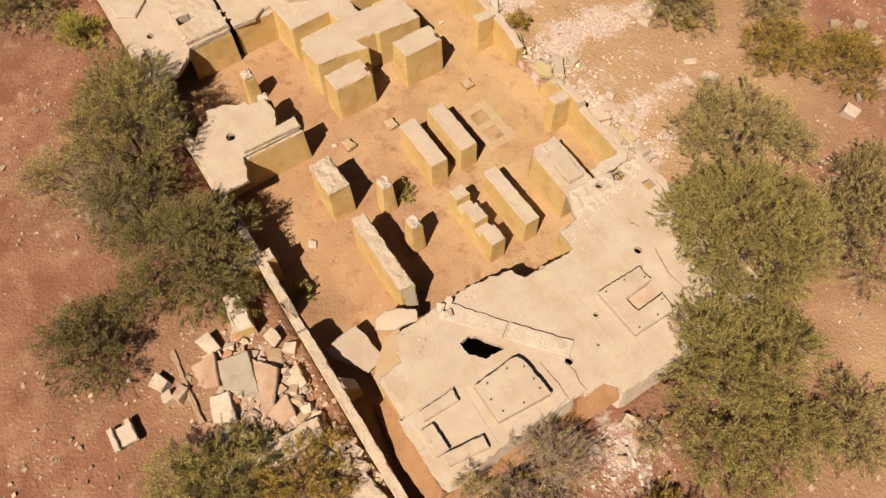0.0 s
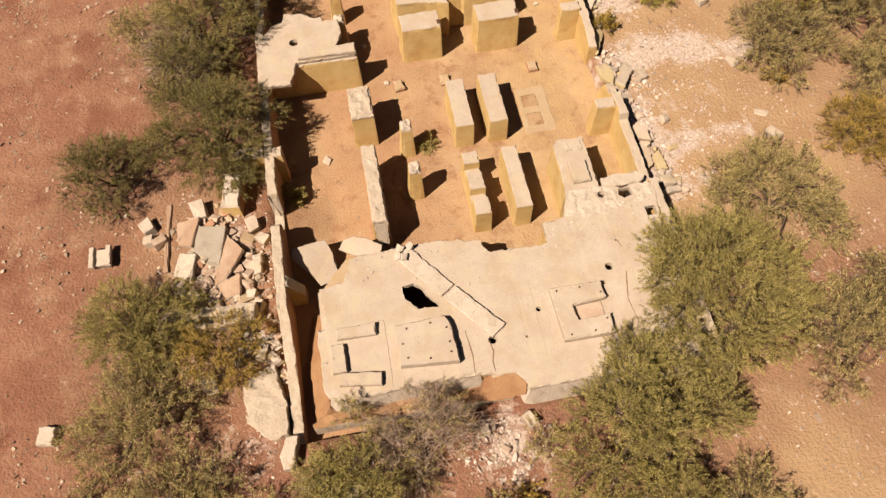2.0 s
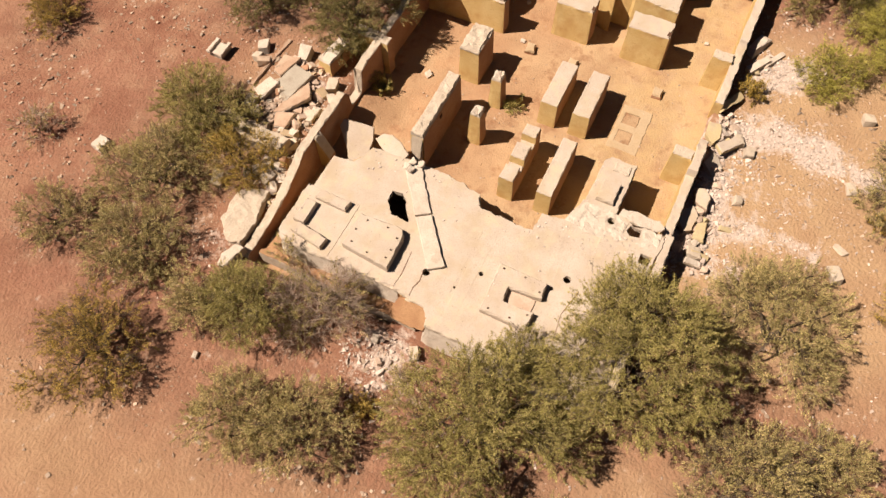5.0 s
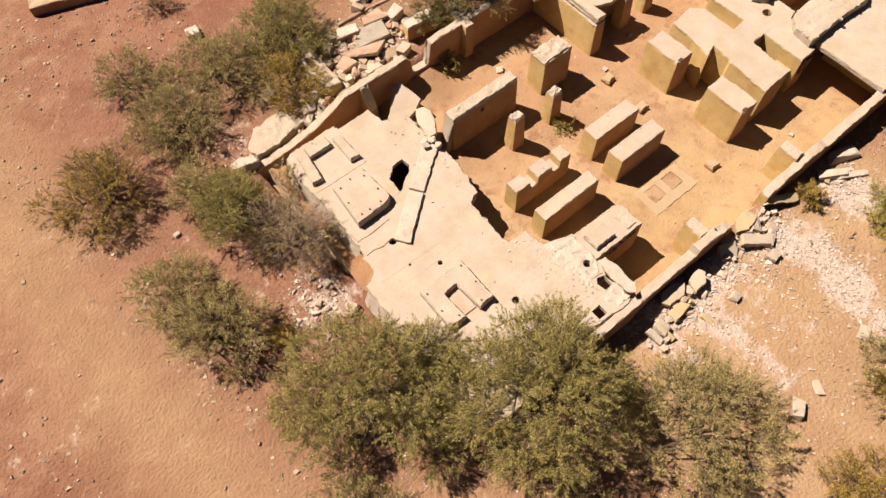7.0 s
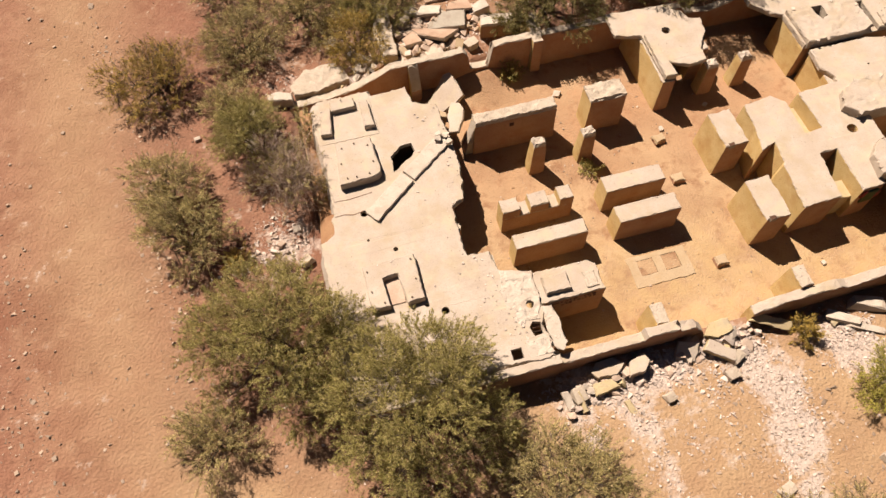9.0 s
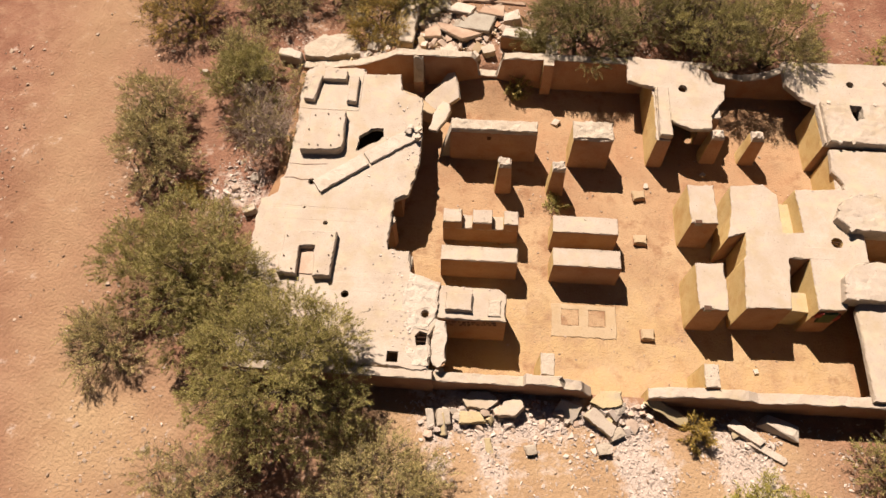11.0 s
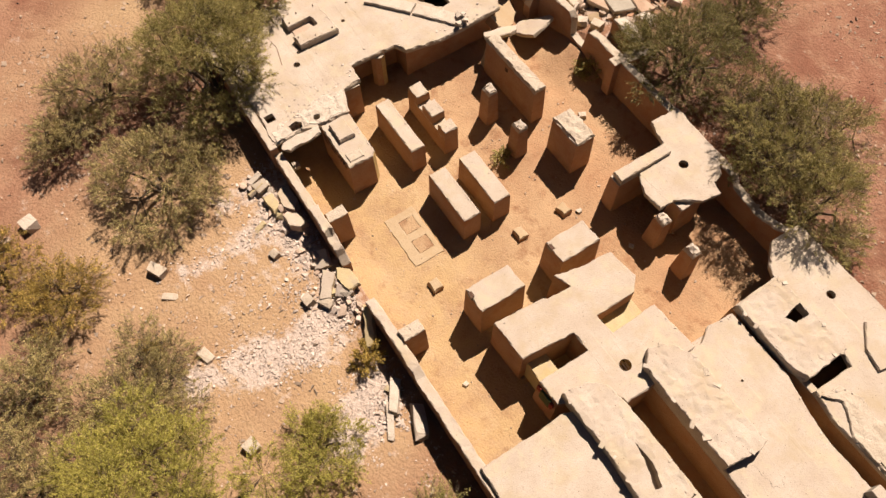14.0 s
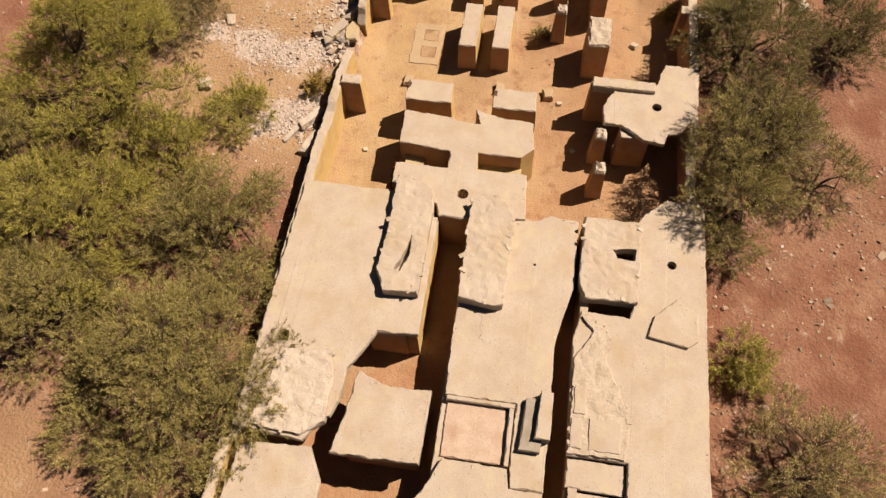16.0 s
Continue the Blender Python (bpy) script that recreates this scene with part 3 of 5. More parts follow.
def build_floor():
    xs, ys = np.arange(2.3, 40.01, 0.2), np.arange(-14.6, -0.29, 0.2)
    verts, earth, sand = [], [], []
    for y in ys:
        for x in xs:
            earth.append(0.6 * max(0.0, min(1.0, (y + 9.5) / 5.0)) if x < 24 else 0.9)
            sand.append(0.8 * max(0.0, min(1.0, (-8.5 - y) / 3.0)) * max(0.0, min(1.0, (25.0 - x) / 2.0)))
            z = FLOOR + 0.035 * wander(x, y, 0, 0.5, 6) + 0.022 * wander(x, y, 0, 2.3, 7)
            z += 0.10 * max(0.0, wander(x, y, 0, 1.3, 9)) * max(0.0, min(1.0, (y + 5.0) / 2.0)) * max(0.0, min(1.0, (16.0 - x) / 2.0))
            z += 0.55 * max(0.0, min(1.0, (y + 2.6) / 1.8)) * math.exp(-((x - 10.6) / 1.5) ** 2)
            z += 0.25 * max(0.0, min(1.0, (-13.4 - y) / 0.9))* math.exp(-((x - 15.5) / 1.4) ** 2)
            verts.append((x, y, z))
    w = len(xs)
    faces = [(j * w + i, j * w + i + 1, (j + 1) * w + i + 1, (j + 1) * w + i) for j in range(len(ys) - 1) for i in range(w - 1)]
    ob = mesh_object("floor", verts, faces, M_FLOOR, smooth=True)
    for key, vals in (("earth", earth), ("sand", sand)):
        ob.data.attributes.new(key, "FLOAT", "POINT").data.foreach_set("value", np.array(vals, dtype=np.float32))
    tagged(ob, "trampled orange dirt floor of the open cellar", "floor", kind="structure")


build_floor()


# ---- outer walls ----
def wall_along(name, y0, y1, profile, z0, label, mats):
    """A wall along x whose broken top follows a profile of (x, height)."""
    px, pz = [p[0] for p in profile], [p[1] for p in profile]
    ob = block(name, rect(px[0], y0, px[-1], y1), z0, 1.0, mats, step=0.09, rough=0.035, bevel=0.022, wave=0.03, grid=0.18, top_of=lambda x, y: float(np.interp(x, px, pz)))
    return tagged(ob, label, "wall", kind="structure")


WALL = [M_ROUGH, M_OCHRE]
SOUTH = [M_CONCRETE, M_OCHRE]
north = wall_along("wall_north", -0.74, -0.38, [(2.1, -0.1), (3.6, -0.02), (4.6, 0.12), (5.2, 0.3), (5.9, 0.6), (6.6, 0.95), (9.8, 0.98), (10.05, 0.62), (10.1, -0.1), (10.98, -0.15), (11.05, 0.9), (11.6, 1.02), (13.3, 1.0), (16.3, 0.95), (19.8, 0.86), (20.1, 0.45), (21.3, 0.2), (22.3, 0.5), (22.7, 0.86), (34.5, 0.86)], -1.1, "long cellar wall with a broken top and a gap", WALL)
block("pier", rect(7.33, -1.25, 7.77, -0.70), -0.9, 1.0, WALL, north, rough=0.02, grid=0.12, top_of=lambda x, y: 0.95 + 2.2 * min(0.0, y + 0.78))
block("pier", rect(12.83, -1.05, 13.27, -0.70), -0.9, 1.02, WALL, north, rough=0.02)
south_a = wall_along("wall_south_1", -14.72, -14.36, [(9.21, 0.62), (12.25, 0.66), (12.3, 0.95), (13.5, 0.95), (13.55, 0.66), (14.2, 0.6), (14.3, 0.35), (14.6, 0.0)], -1.1, "low broken cellar wall beside a heap of rubble", SOUTH)
south_b = wall_along("wall_south_2", -14.76, -14.40, [(16.45, 0.35), (17.2, 0.66), (18.4, 0.78), (19.6, 0.78), (20.0, 0.6), (20.8, 0.68), (21.2, 0.84), (23.7, 0.88), (33.0, 0.86)], -1.1, "low cracked cellar wall along the slab", SOUTH)
block("buttress", rect(12.78, -14.38, 13.25, -13.58), -0.95, 0.92, WALL, south_a, batter=0.06)
block("buttress", rect(18.22, -14.42, 18.70, -13.60), -0.95, 0.92, WALL, south_b, batter=0.06)

# ---- west slab over its closed cellar room ----
west_slab = block("slab_1", [(3.1, -1.80), (3.32, -1.70), (5.45, -1.66), (5.49, -1.94), (6.95, -1.89), (7.03, -2.73), (7.92, -3.06), (8.06, -5.06), (8.07, -6.18), (7.77, -7.72), (7.25, -8.0), (7.23, -9.09), (7.21, -10.08), (8.06, -10.09), (8.15, -10.9), (9.24, -11.3), (9.2, -12.6), (9.12, -13.0), (9.0, -13.3), (9.08, -13.9), (9.05, -14.5), (7.6, -14.42), (2.15, -14.45), (2.19, -9.98), (2.2, -8.18), (2.5, -8.17), (2.78, -7.85), (2.95, -6.75), (3.0, -4.5), (2.9, -3.05), (2.96, -1.98)], SLAB - 0.2, SLAB,
    holes=[[(5.56, -5.85), (5.6, -5.15), (6.02, -4.76), (6.48, -4.70), (6.52, -5.08), (6.3, -5.35), (6.0, -5.52)], ring_of(5.91, -11.92, 0.14), ring_of(8.79, -12.5, 0.14), ring_of(4.02, -7.35, 0.14), ring_of(4.81, -9.12, 0.09), ring_of(3.93, -8.5, 0.05, 8), ring_of(5.35, -11.55, 0.08), rect(7.62, -14.28, 8.0, -13.9), [(8.58, -13.66), (8.9, -13.62), (8.93, -13.2), (8.66, -13.12), (8.5, -13.3)]], mats=[M_CONCRETE, M_ROUGH], rough=0.075, bevel=0.04)
tagged(west_slab, "large cracked concrete floor slab with round holes", "slab", kind="structure")
cellar = [("west", rect(2.23, -14.4, 2.5, -8.25)), ("north_west", [(3.14, -1.86), (3.0, -2.04), (2.93, -3.1), (3.03, -4.5), (2.98, -6.72), (3.3, -6.72), (3.3, -1.86)]), ("north", rect(3.3, -2.1, 6.9, -1.80)), ("return", rect(2.5, -8.45, 2.95, -8.2)), ("inner", rect(2.99, -7.1, 3.3, -6.74)),
          ("east", rect(7.15, -7.5, 7.45, -2.8)), ("recess", rect(6.2, -10.4, 6.5, -7.3)), ("cross", rect(6.2, -7.6, 7.45, -7.35)), ("south_east", rect(6.2, -10.75, 8.1, -10.2)), ("side", rect(7.9, -11.0, 8.15, -10.2)), ("back", rect(2.82, -8.2, 3.1, -7.1))]
for key, pts in cellar:
    skirt = 0.26 if key in ("north_west", "west") else 0.0
    tagged(block("wall_cellar_" + key, pts, -0.25 if skirt else -1.1, SLAB - 0.196, [M_CONCRETE, M_WHITE if key in ("west", "north_west", "return") else M_OCHRE], rough=0.01, bevel=0.005, batter=skirt), "cellar wall under the slab", "wall", kind="structure")
tagged(block("wall_cellar_south", rect(2.05, -14.78, 9.2, -14.46), -1.1, SLAB - 0.05, [M_CONCRETE, M_OCHRE], rough=0.02), "outer cellar wall under the slab", "wall", kind="structure")
block("pillar_stub", ring_of(7.05, -8.75, 0.33, 8), -0.95, 0.85, [M_ROUGH, M_OCHRE], west_slab)


ledge = block("dirt_ledge", [(2.26, -7.75), (2.85, -7.75), (2.85, -1.5), (2.6, -1.05), (2.42, -1.1), (2.42, -2.5), (2.4, -4.2), (2.32, -6.2)], -0.6, 0.13, [M_DIRT, M_ROUGH], step=0.12, rough=0.05, bevel=0.03, wave=0.05, grid=0.2)
tagged(ledge, "ledge of orange dirt along the slab's foot", "ledge", kind="structure")
slope = tilted_slab("dirt_slope", [(2.2, -8.12, 0.4), (2.5, -8.16, 0.82), (2.78, -7.85, 1.0), (2.86, -7.3, 0.98), (2.92, -6.85, 0.72), (2.6, -6.65, 0.3), (2.28, -6.6, 0.1), (2.2, -7.4, 0.2)], 0.5, [M_DIRT, M_DIRT], seed=12, rough=0.04)
tagged(slope, "slope of orange dirt spilling from the slab's notch", "dirt slope", kind="structure")
bank = tilted_slab("dirt_bank", [(2.6, -1.1, 0.05), (2.95, -1.78, 0.2), (4.6, -1.75, 0.1), (6.7, -1.85, -0.25), (6.7, -1.3, -0.75), (4.4, -1.1, -0.5)], 0.6, [M_DIRT, M_DIRT], seed=14, rough=0.05)
tagged(bank, "bank of orange dirt against the slab in the passage", "dirt slope", kind="structure")
# thin dark strips on the slab paint the shade inside its open cracks
for line in ([(4.02, -7.24), (3.62, -7.3), (3.3, -7.2), (2.97, -7.22)], [(3.02, -6.55), (3.6, -6.6), (4.5, -6.52)], [(2.3, -12.2), (3.4, -12.35), (4.6, -12.2), (5.6, -12.45)]):
    side = [(x + 0.004, y + 0.011 + 0.006 * (k % 2)) for k, (x, y) in enumerate(line)]
    back = [(x - 0.004, y - 0.011) for x, y in reversed(line)]
    block("painted_crack", side + back, SLAB - 0.02, SLAB + 0.011, [M_PAINT, M_PAINT], west_slab, step=0.05, rough=0.012, bevel=0.002, wave=0.004)


# ---- machine beds on the west slab ----
bed = thing("machine_bed", "low square concrete machine bed with anchor bolts and a crack", "machine bed", (4.2, -5.2, SLAB))
bed_body = block("bed", [(3.6, -4.22), (4.98, -4.22), (5.06, -5.72), (5.02, -5.92), (4.88, -6.04), (4.7, -6.09), (3.42, -6.13)], SLAB - 0.02, 1.42, [M_CONCRETE, M_CONCRETE], None, bevel=0.03, rough=0.012)
bed_body.parent, bed_body.matrix_parent_inverse = bed, Matrix.Translation(-bed.location)


def attach(ob, parent):
    ob.parent, ob.matrix_parent_inverse = parent, Matrix.Translation(-parent.location)
    return ob


for x, y in ((3.75, -5.9), (4.1, -5.92), (4.6, -5.9), (3.8, -4.5), (4.3, -4.4), (4.8, -4.6), (4.85, -5.4), (3.65, -5.2)):
    attach(block("anchor_bolt", ring_of(x, y, 0.03, 6), 1.40, 1.47, [M_IRON, M_IRON], None, rough=0.0, bevel=0.004, wave=0.0), bed)

ubed = thing("u_shaped_machine_bed", "u-shaped concrete machine bed open on one side", "machine bed", (4.4, -10.5, SLAB))
attach(block("bed", [(3.47, -9.66), (5.36, -9.6), (5.34, -11.38), (4.72, -11.42), (4.62, -10.25), (4.08, -10.28), (4.12, -11.38), (3.44, -11.36)], SLAB - 0.02, 1.36, [M_CONCRETE, M_CONCRETE], None, bevel=0.04, rough=0.012), ubed)
attach(block("slot_floor", rect(4.05, -11.25, 4.68, -10.2), SLAB - 0.01, SLAB + 0.05, [M_ADOBE, M_ADOBE], None, rough=0.005, bevel=0.01), ubed)
for x, y in ((3.6, -9.9), (3.95, -11.2), (4.9, -11.25), (5.2, -9.8), (3.6, -10.7), (5.2, -10.6)):
    attach(block("anchor_bolt", ring_of(x, y, 0.03, 6), 1.33, 1.41, [M_IRON, M_IRON], None, rough=0.0, bevel=0.004, wave=0.0), ubed)

sbed = thing("sunken_machine_bed", "concrete machine bed of three raised kerbs round a flat pad", "machine bed", (4.2, -2.9, SLAB))
for name, pts in (("kerb", [(3.35, -2.2), (3.75, -2.3), (3.58, -3.6), (3.14, -3.55)]), ("kerb", rect(3.78, -2.5, 4.75, -2.05)), ("kerb", [(4.92, -2.3), (5.26, -2.3), (5.3, -3.62), (4.88, -3.6)])):
    attach(block(name, pts, SLAB - 0.02, 1.30, [M_CONCRETE, M_CONCRETE], None, bevel=0.03, rough=0.012), sbed)
attach(block("pad", [(3.12, -1.95), (5.4, -1.95), (5.4, -3.9), (3.04, -3.9)], SLAB - 0.02, SLAB + 0.018, [M_CONCRETE, M_CONCRETE], None, bevel=0.01, rough=0.02), sbed)

# fallen beam in two lengths, lying across the hole
for k, pts in enumerate(([(4.46, -7.86), (4.08, -7.38), (5.80, -6.02), (6.14, -6.52)], [(5.86, -5.98), (6.2, -6.46), (8.0, -5.12), (7.68, -4.58)])):
    beam = block("fallen_beam", pts, SLAB + 0.004, 1.19 - 0.02 * k, [M_WHITE, M_WHITE], step=0.12, rough=0.03, bevel=0.02)
    tagged(beam, "broken white concrete beam lying on the slab", "beam", group="fallen beams")
for i, (x, y) in enumerate(((7.6, -4.75), (7.85, -4.85), (7.9, -5.2), (7.5, -4.95))):
    v, f = lump(x, y, 1.27, 0.15, 0.13, 0.09, i, 40 + i)
    tagged(mesh_object("concrete_chunk", v, f, M_WHITE), "loose white chunk of broken beam", "rubble", group="beam chunks")

# broken plates sagging off the edge of the slab
plate_a = tilted_slab("broken_plate", [(9.08, -0.97, 0.28), (9.25, -1.5, 0.22), (9.36, -2.22, 0.13), (9.0, -2.38, -0.08), (8.5, -2.48, -0.34), (8.0, -2.5, -0.62), (7.82, -1.8, -0.55), (8.25, -1.47, -0.23), (8.45, -1.24, -0.08), (8.8, -0.94, 0.16)], 0.16, [M_CONCRETE, M_ROUGH], seed=5, rough=0.035)
tagged(plate_a, "large broken concrete plate sagging into the cellar", "slab", group="broken plates")
bank = tilted_slab("dirt_bank", [(6.6, -1.75, 0.0), (7.5, -1.8, -0.25), (8.05, -2.4, -0.2), (8.5, -2.8, 0.05), (8.3, -3.4, 0.35), (7.85, -3.5, 0.68), (7.8, -3.1, 0.6), (6.95, -2.75, 0.58)], 0.4, [M_DUSTY, M_DIRT], seed=7, rough=0.05)
tagged(bank, "bank of yellow dirt sloping down from the slab", "dirt bank")
plate_b = tilted_slab("broken_plate", [(8.7, -2.66, 0.42), (9.0, -2.92, 0.55), (9.06, -3.3, 0.6), (8.88, -3.75, 0.57), (8.54, -4.26, 0.5), (8.22, -4.1, 0.36), (8.36, -3.2, 0.36)], 0.16, [M_CONCRETE, M_ROUGH], seed=6, rough=0.035)
tagged(plate_b, "broken strip of concrete slab split off by a crack", "slab", group="broken plates")


# ---- blocks on the cellar floor ----
def foundation(name, pts, top, label, batter=0.04, mats=None, category="foundation block", group="", **kw):
    ob = block(name, pts, FLOOR - 0.1, top, mats or [M_CONCRETE, M_OCHRE], batter=batter, **kw)
    return tagged(ob, label, category, group)


long_wall = foundation("long_foundation_wall", rect(9.15, -4.62, 12.6, -4.06), 0.98, "long narrow concrete foundation wall with a chipped cap", batter=0.05)
block("cap", rect(9.17, -4.60, 12.6, -4.07), 0.95, 1.13, [M_ROUGH, M_ROUGH], long_wall, step=0.1, rough=0.04, bevel=0.035, wave=0.03, grid=0.15)
tilted_slab("sloped_end", [(9.2, -4.6, 1.08), (9.2, -4.1, 1.08), (8.72, -4.14, -0.85), (8.72, -4.58, -0.85)], 0.4, [M_ROUGH, M_GREY], long_wall, seed=8, rough=0.02)
# dark block on the face paints the shade inside a small square hole
block("painted_hole", rect(10.62, -4.66, 10.78, -4.6), 0.55, 0.72, [M_IRON, M_IRON], long_wall, rough=0.0, bevel=0.002, wave=0)
cube = foundation("foundation_block", rect(14.02, -4.78, 15.55, -3.9), 1.0, "tall concrete foundation block with a crumbled top", batter=0.05)
block("cap", rect(14.0, -4.76, 15.58, -3.88), 0.97, 1.10, [M_ROUGH, M_ROUGH], cube, step=0.1, rough=0.07, bevel=0.05, wave=0.06, grid=0.14)
PILLARS = [(11.37, -5.95, 1.0), (13.46, -5.95, 0.9), (19.76, -4.0, 0.8), (21.33, -3.98, 0.8)]
for i, (x, y, top) in enumerate(PILLARS):
    p = thing("pillar", "tapered concrete pillar with a crumbled top" if i < 2 else "tapered concrete pillar topped with loose white stones", "pillar", (x, y, FLOOR), group="tapered pillars")
    attach(block("shaft", rect(x - 0.25, y - 0.22, x + 0.25, y + 0.22), FLOOR - 0.1, top - 0.12, [M_ROUGH, M_OCHRE], None, batter=0.11, rough=0.015), p)
    attach(block("crumbled_cap", rect(x - 0.24, y - 0.2, x + 0.24, y + 0.2), top - 0.14, top, [M_WHITE, M_WHITE], None, step=0.07, rough=0.07, bevel=0.05, wave=0.12, grid=0.08), p)
triple = foundation("notched_foundation_block", rect(9.12, -8.52, 11.97, -7.9), 0.12, "long concrete foundation block with three upright teeth", batter=0.03)
for x0, x1 in ((9.12, 9.82), (10.24, 10.97), (11.43, 11.97)):
    block("tooth", rect(x0, -8.5, x1, -7.9), 0.1, 0.55, [M_CONCRETE, M_OCHRE], triple, batter=0.02, rough=0.02)
for i, (pts, label) in enumerate(((rect(9.15, -10.08, 11.97, -9.47), "long low concrete foundation block"), (rect(13.26, -8.68, 15.7, -7.95), "low concrete foundation block beside its twin"), (rect(13.26, -10.08, 15.74, -9.34), "low concrete foundation block beside its twin"))):
    foundation("low_foundation_block", pts, 0.52, label, group="low foundation blocks", rough=0.016)
pad = thing("floor_pad", "flat worn concrete pad with two shallow dirt-filled pans", "pad", (14.5, -11.6, FLOOR))
attach(block("rim", rect(13.35, -12.3, 15.75, -11.0), FLOOR - 0.06, FLOOR + 0.03, [M_DUSTY, M_DUSTY], None, holes=[rect(13.72, -11.86, 14.38, -11.2), rect(14.72, -11.86, 15.36, -11.2)], rough=0.03, bevel=0.02), pad)
for pts in (rect(13.73, -11.85, 14.37, -11.21), rect(14.73, -11.85, 15.35, -11.21)):
    attach(block("pan", pts, FLOOR - 0.06, FLOOR + 0.021, [M_FLOOR, M_FLOOR], None, rough=0.02, bevel=0.01), pad)
for i, (x, y, t) in enumerate(((16.86, -6.1, 0.1), (16.8, -8.15, -0.05), (16.84, -12.08, 0.05))):
    c, s = math.cos(t), math.sin(t)
    pts = [(x + c * a - s * b, y + s * a + c * b) for a, b in ((-0.25, -0.22), (0.25, -0.22), (0.25, 0.2), (-0.25, 0.2))]
    tagged(block("loose_block", pts, FLOOR - 0.05, FLOOR + 0.24, [M_DUSTY, M_TAN], step=0.1, rough=0.06, bevel=0.05, wave=0.05), "small broken concrete block on the dirt floor", "block", group="loose floor blocks")

# graffiti block with its small box
gblock = foundation("foundation_block", [(9.2, -12.58), (11.58, -12.58), (11.58, -11.55), (11.35, -11.35), (9.2, -11.3)], 0.97, "concrete foundation block with scrawled dark writing on its side", mats=[M_CONCRETE, M_OCHRE], batter=0.03, bevel=0.05)
block("top_box", rect(9.46, -12.32, 10.4, -11.65), 0.95, 1.16, [M_CONCRETE, M_CONCRETE], gblock, bevel=0.05, rough=0.01)
block("top_ledge", rect(10.95, -12.42, 11.4, -11.8), 0.95, 1.02, [M_ROUGH, M_ROUGH], gblock, bevel=0.03, rough=0.03)
rnd = random.Random(3)
for row, z in enumerate((0.72, 0.55, 0.38)):
    x = 9.45
    while x < (11.3 if row < 2 else 10.4):
        w = rnd.uniform(0.05, 0.16)
        h = rnd.uniform(0.025, 0.07)
        if rnd.random() > 0.3:
            z += rnd.uniform(-0.03, 0.03)
            v = [(x, -12.612, z), (x + w, -12.612, z), (x + w, -12.612, z + h), (x, -12.612, z + h)]
            mesh_object("paint_bar", v + [(a, b + 0.03, c) for a, b, c in v], [(0, 1, 2, 3), (7, 6, 5, 4), (0, 4, 5, 1), (1, 5, 6, 2), (2, 6, 7, 3), (3, 7, 4, 0)], M_PAINT, gblock)
        x += w + rnd.uniform(0.03, 0.1)
strip = tilted_slab("fallen_strip", [(9.12, -12.66, 1.06), (9.52, -12.7, 1.05), (9.6, -13.2, 1.03), (9.56, -13.7, 1.02), (9.62, -14.1, 1.0), (9.34, -14.34, 1.0), (9.14, -14.12, 1.02), (9.1, -13.4, 1.04)], 0.14, [M_WHITE, M_ROUGH], seed=9, rough=0.07)
tagged(strip, "fallen white strip of broken slab hanging over the cellar", "slab")
for k in range(3):
    block("rebar", rect(8.45, -13.62 + 0.15 * k, 9.0, -13.605 + 0.15 * k), 0.94, 0.955, [M_IRON, M_IRON], west_slab, rough=0.0, bevel=0.002, wave=0)
crust = block("broken_crust", [(8.12, -10.95), (9.2, -11.4), (9.15, -12.6), (8.98, -12.95), (8.95, -13.1), (8.45, -13.05), (8.4, -13.75), (8.95, -13.7), (9.0, -14.35), (8.2, -14.3), (8.3, -13.5), (8.05, -12.9), (7.95, -12.0)], SLAB - 0.01, SLAB + 0.025, [M_WHITE, M_WHITE], None, holes=[ring_of(8.79, -12.5, 0.15)], step=0.1, rough=0.12, bevel=0.01, wave=0.045, grid=0.12)
tagged(crust, "crumbled white concrete crust on the slab", "rubble", kind="structure")

# ---- north slab remains on its wall ----
north_slab = block("slab_2", [(16.31, -0.38), (16.28, -1.7), (17.36, -2.02), (17.37, -4.43), (17.85, -4.46), (17.87, -3.63), (18.65, -4.03), (19.47, -3.98), (19.45, -3.34), (20.08, -2.45), (20.18, -1.71), (19.67, -1.59), (19.58, -1.15), (18.85, -0.55)], SLAB - 0.18, SLAB, holes=[ring_of(18.47, -2.0, 0.19)], mats=[M_CONCRETE, M_ROUGH], rough=0.06)
tagged(north_slab, "jagged remnant of concrete floor slab with a round hole", "slab", kind="structure")
block("support_wall", rect(17.3, -4.52, 17.84, -0.76), -1.0, SLAB - 0.176, [M_CONCRETE, M_OCHRE], north_slab, batter=0.08)
block("edge_kerb", [(17.36, -4.5), (17.85, -4.5), (17.84, -2.1), (17.4, -2.1)], SLAB - 0.01, SLAB + 0.17, [M_CONCRETE, M_CONCRETE], north_slab, rough=0.015)
block("support_wall", rect(19.3, -3.3, 19.9, -2.2), -1.0, SLAB - 0.176, [M_CONCRETE, M_OCHRE], north_slab, batter=0.05)

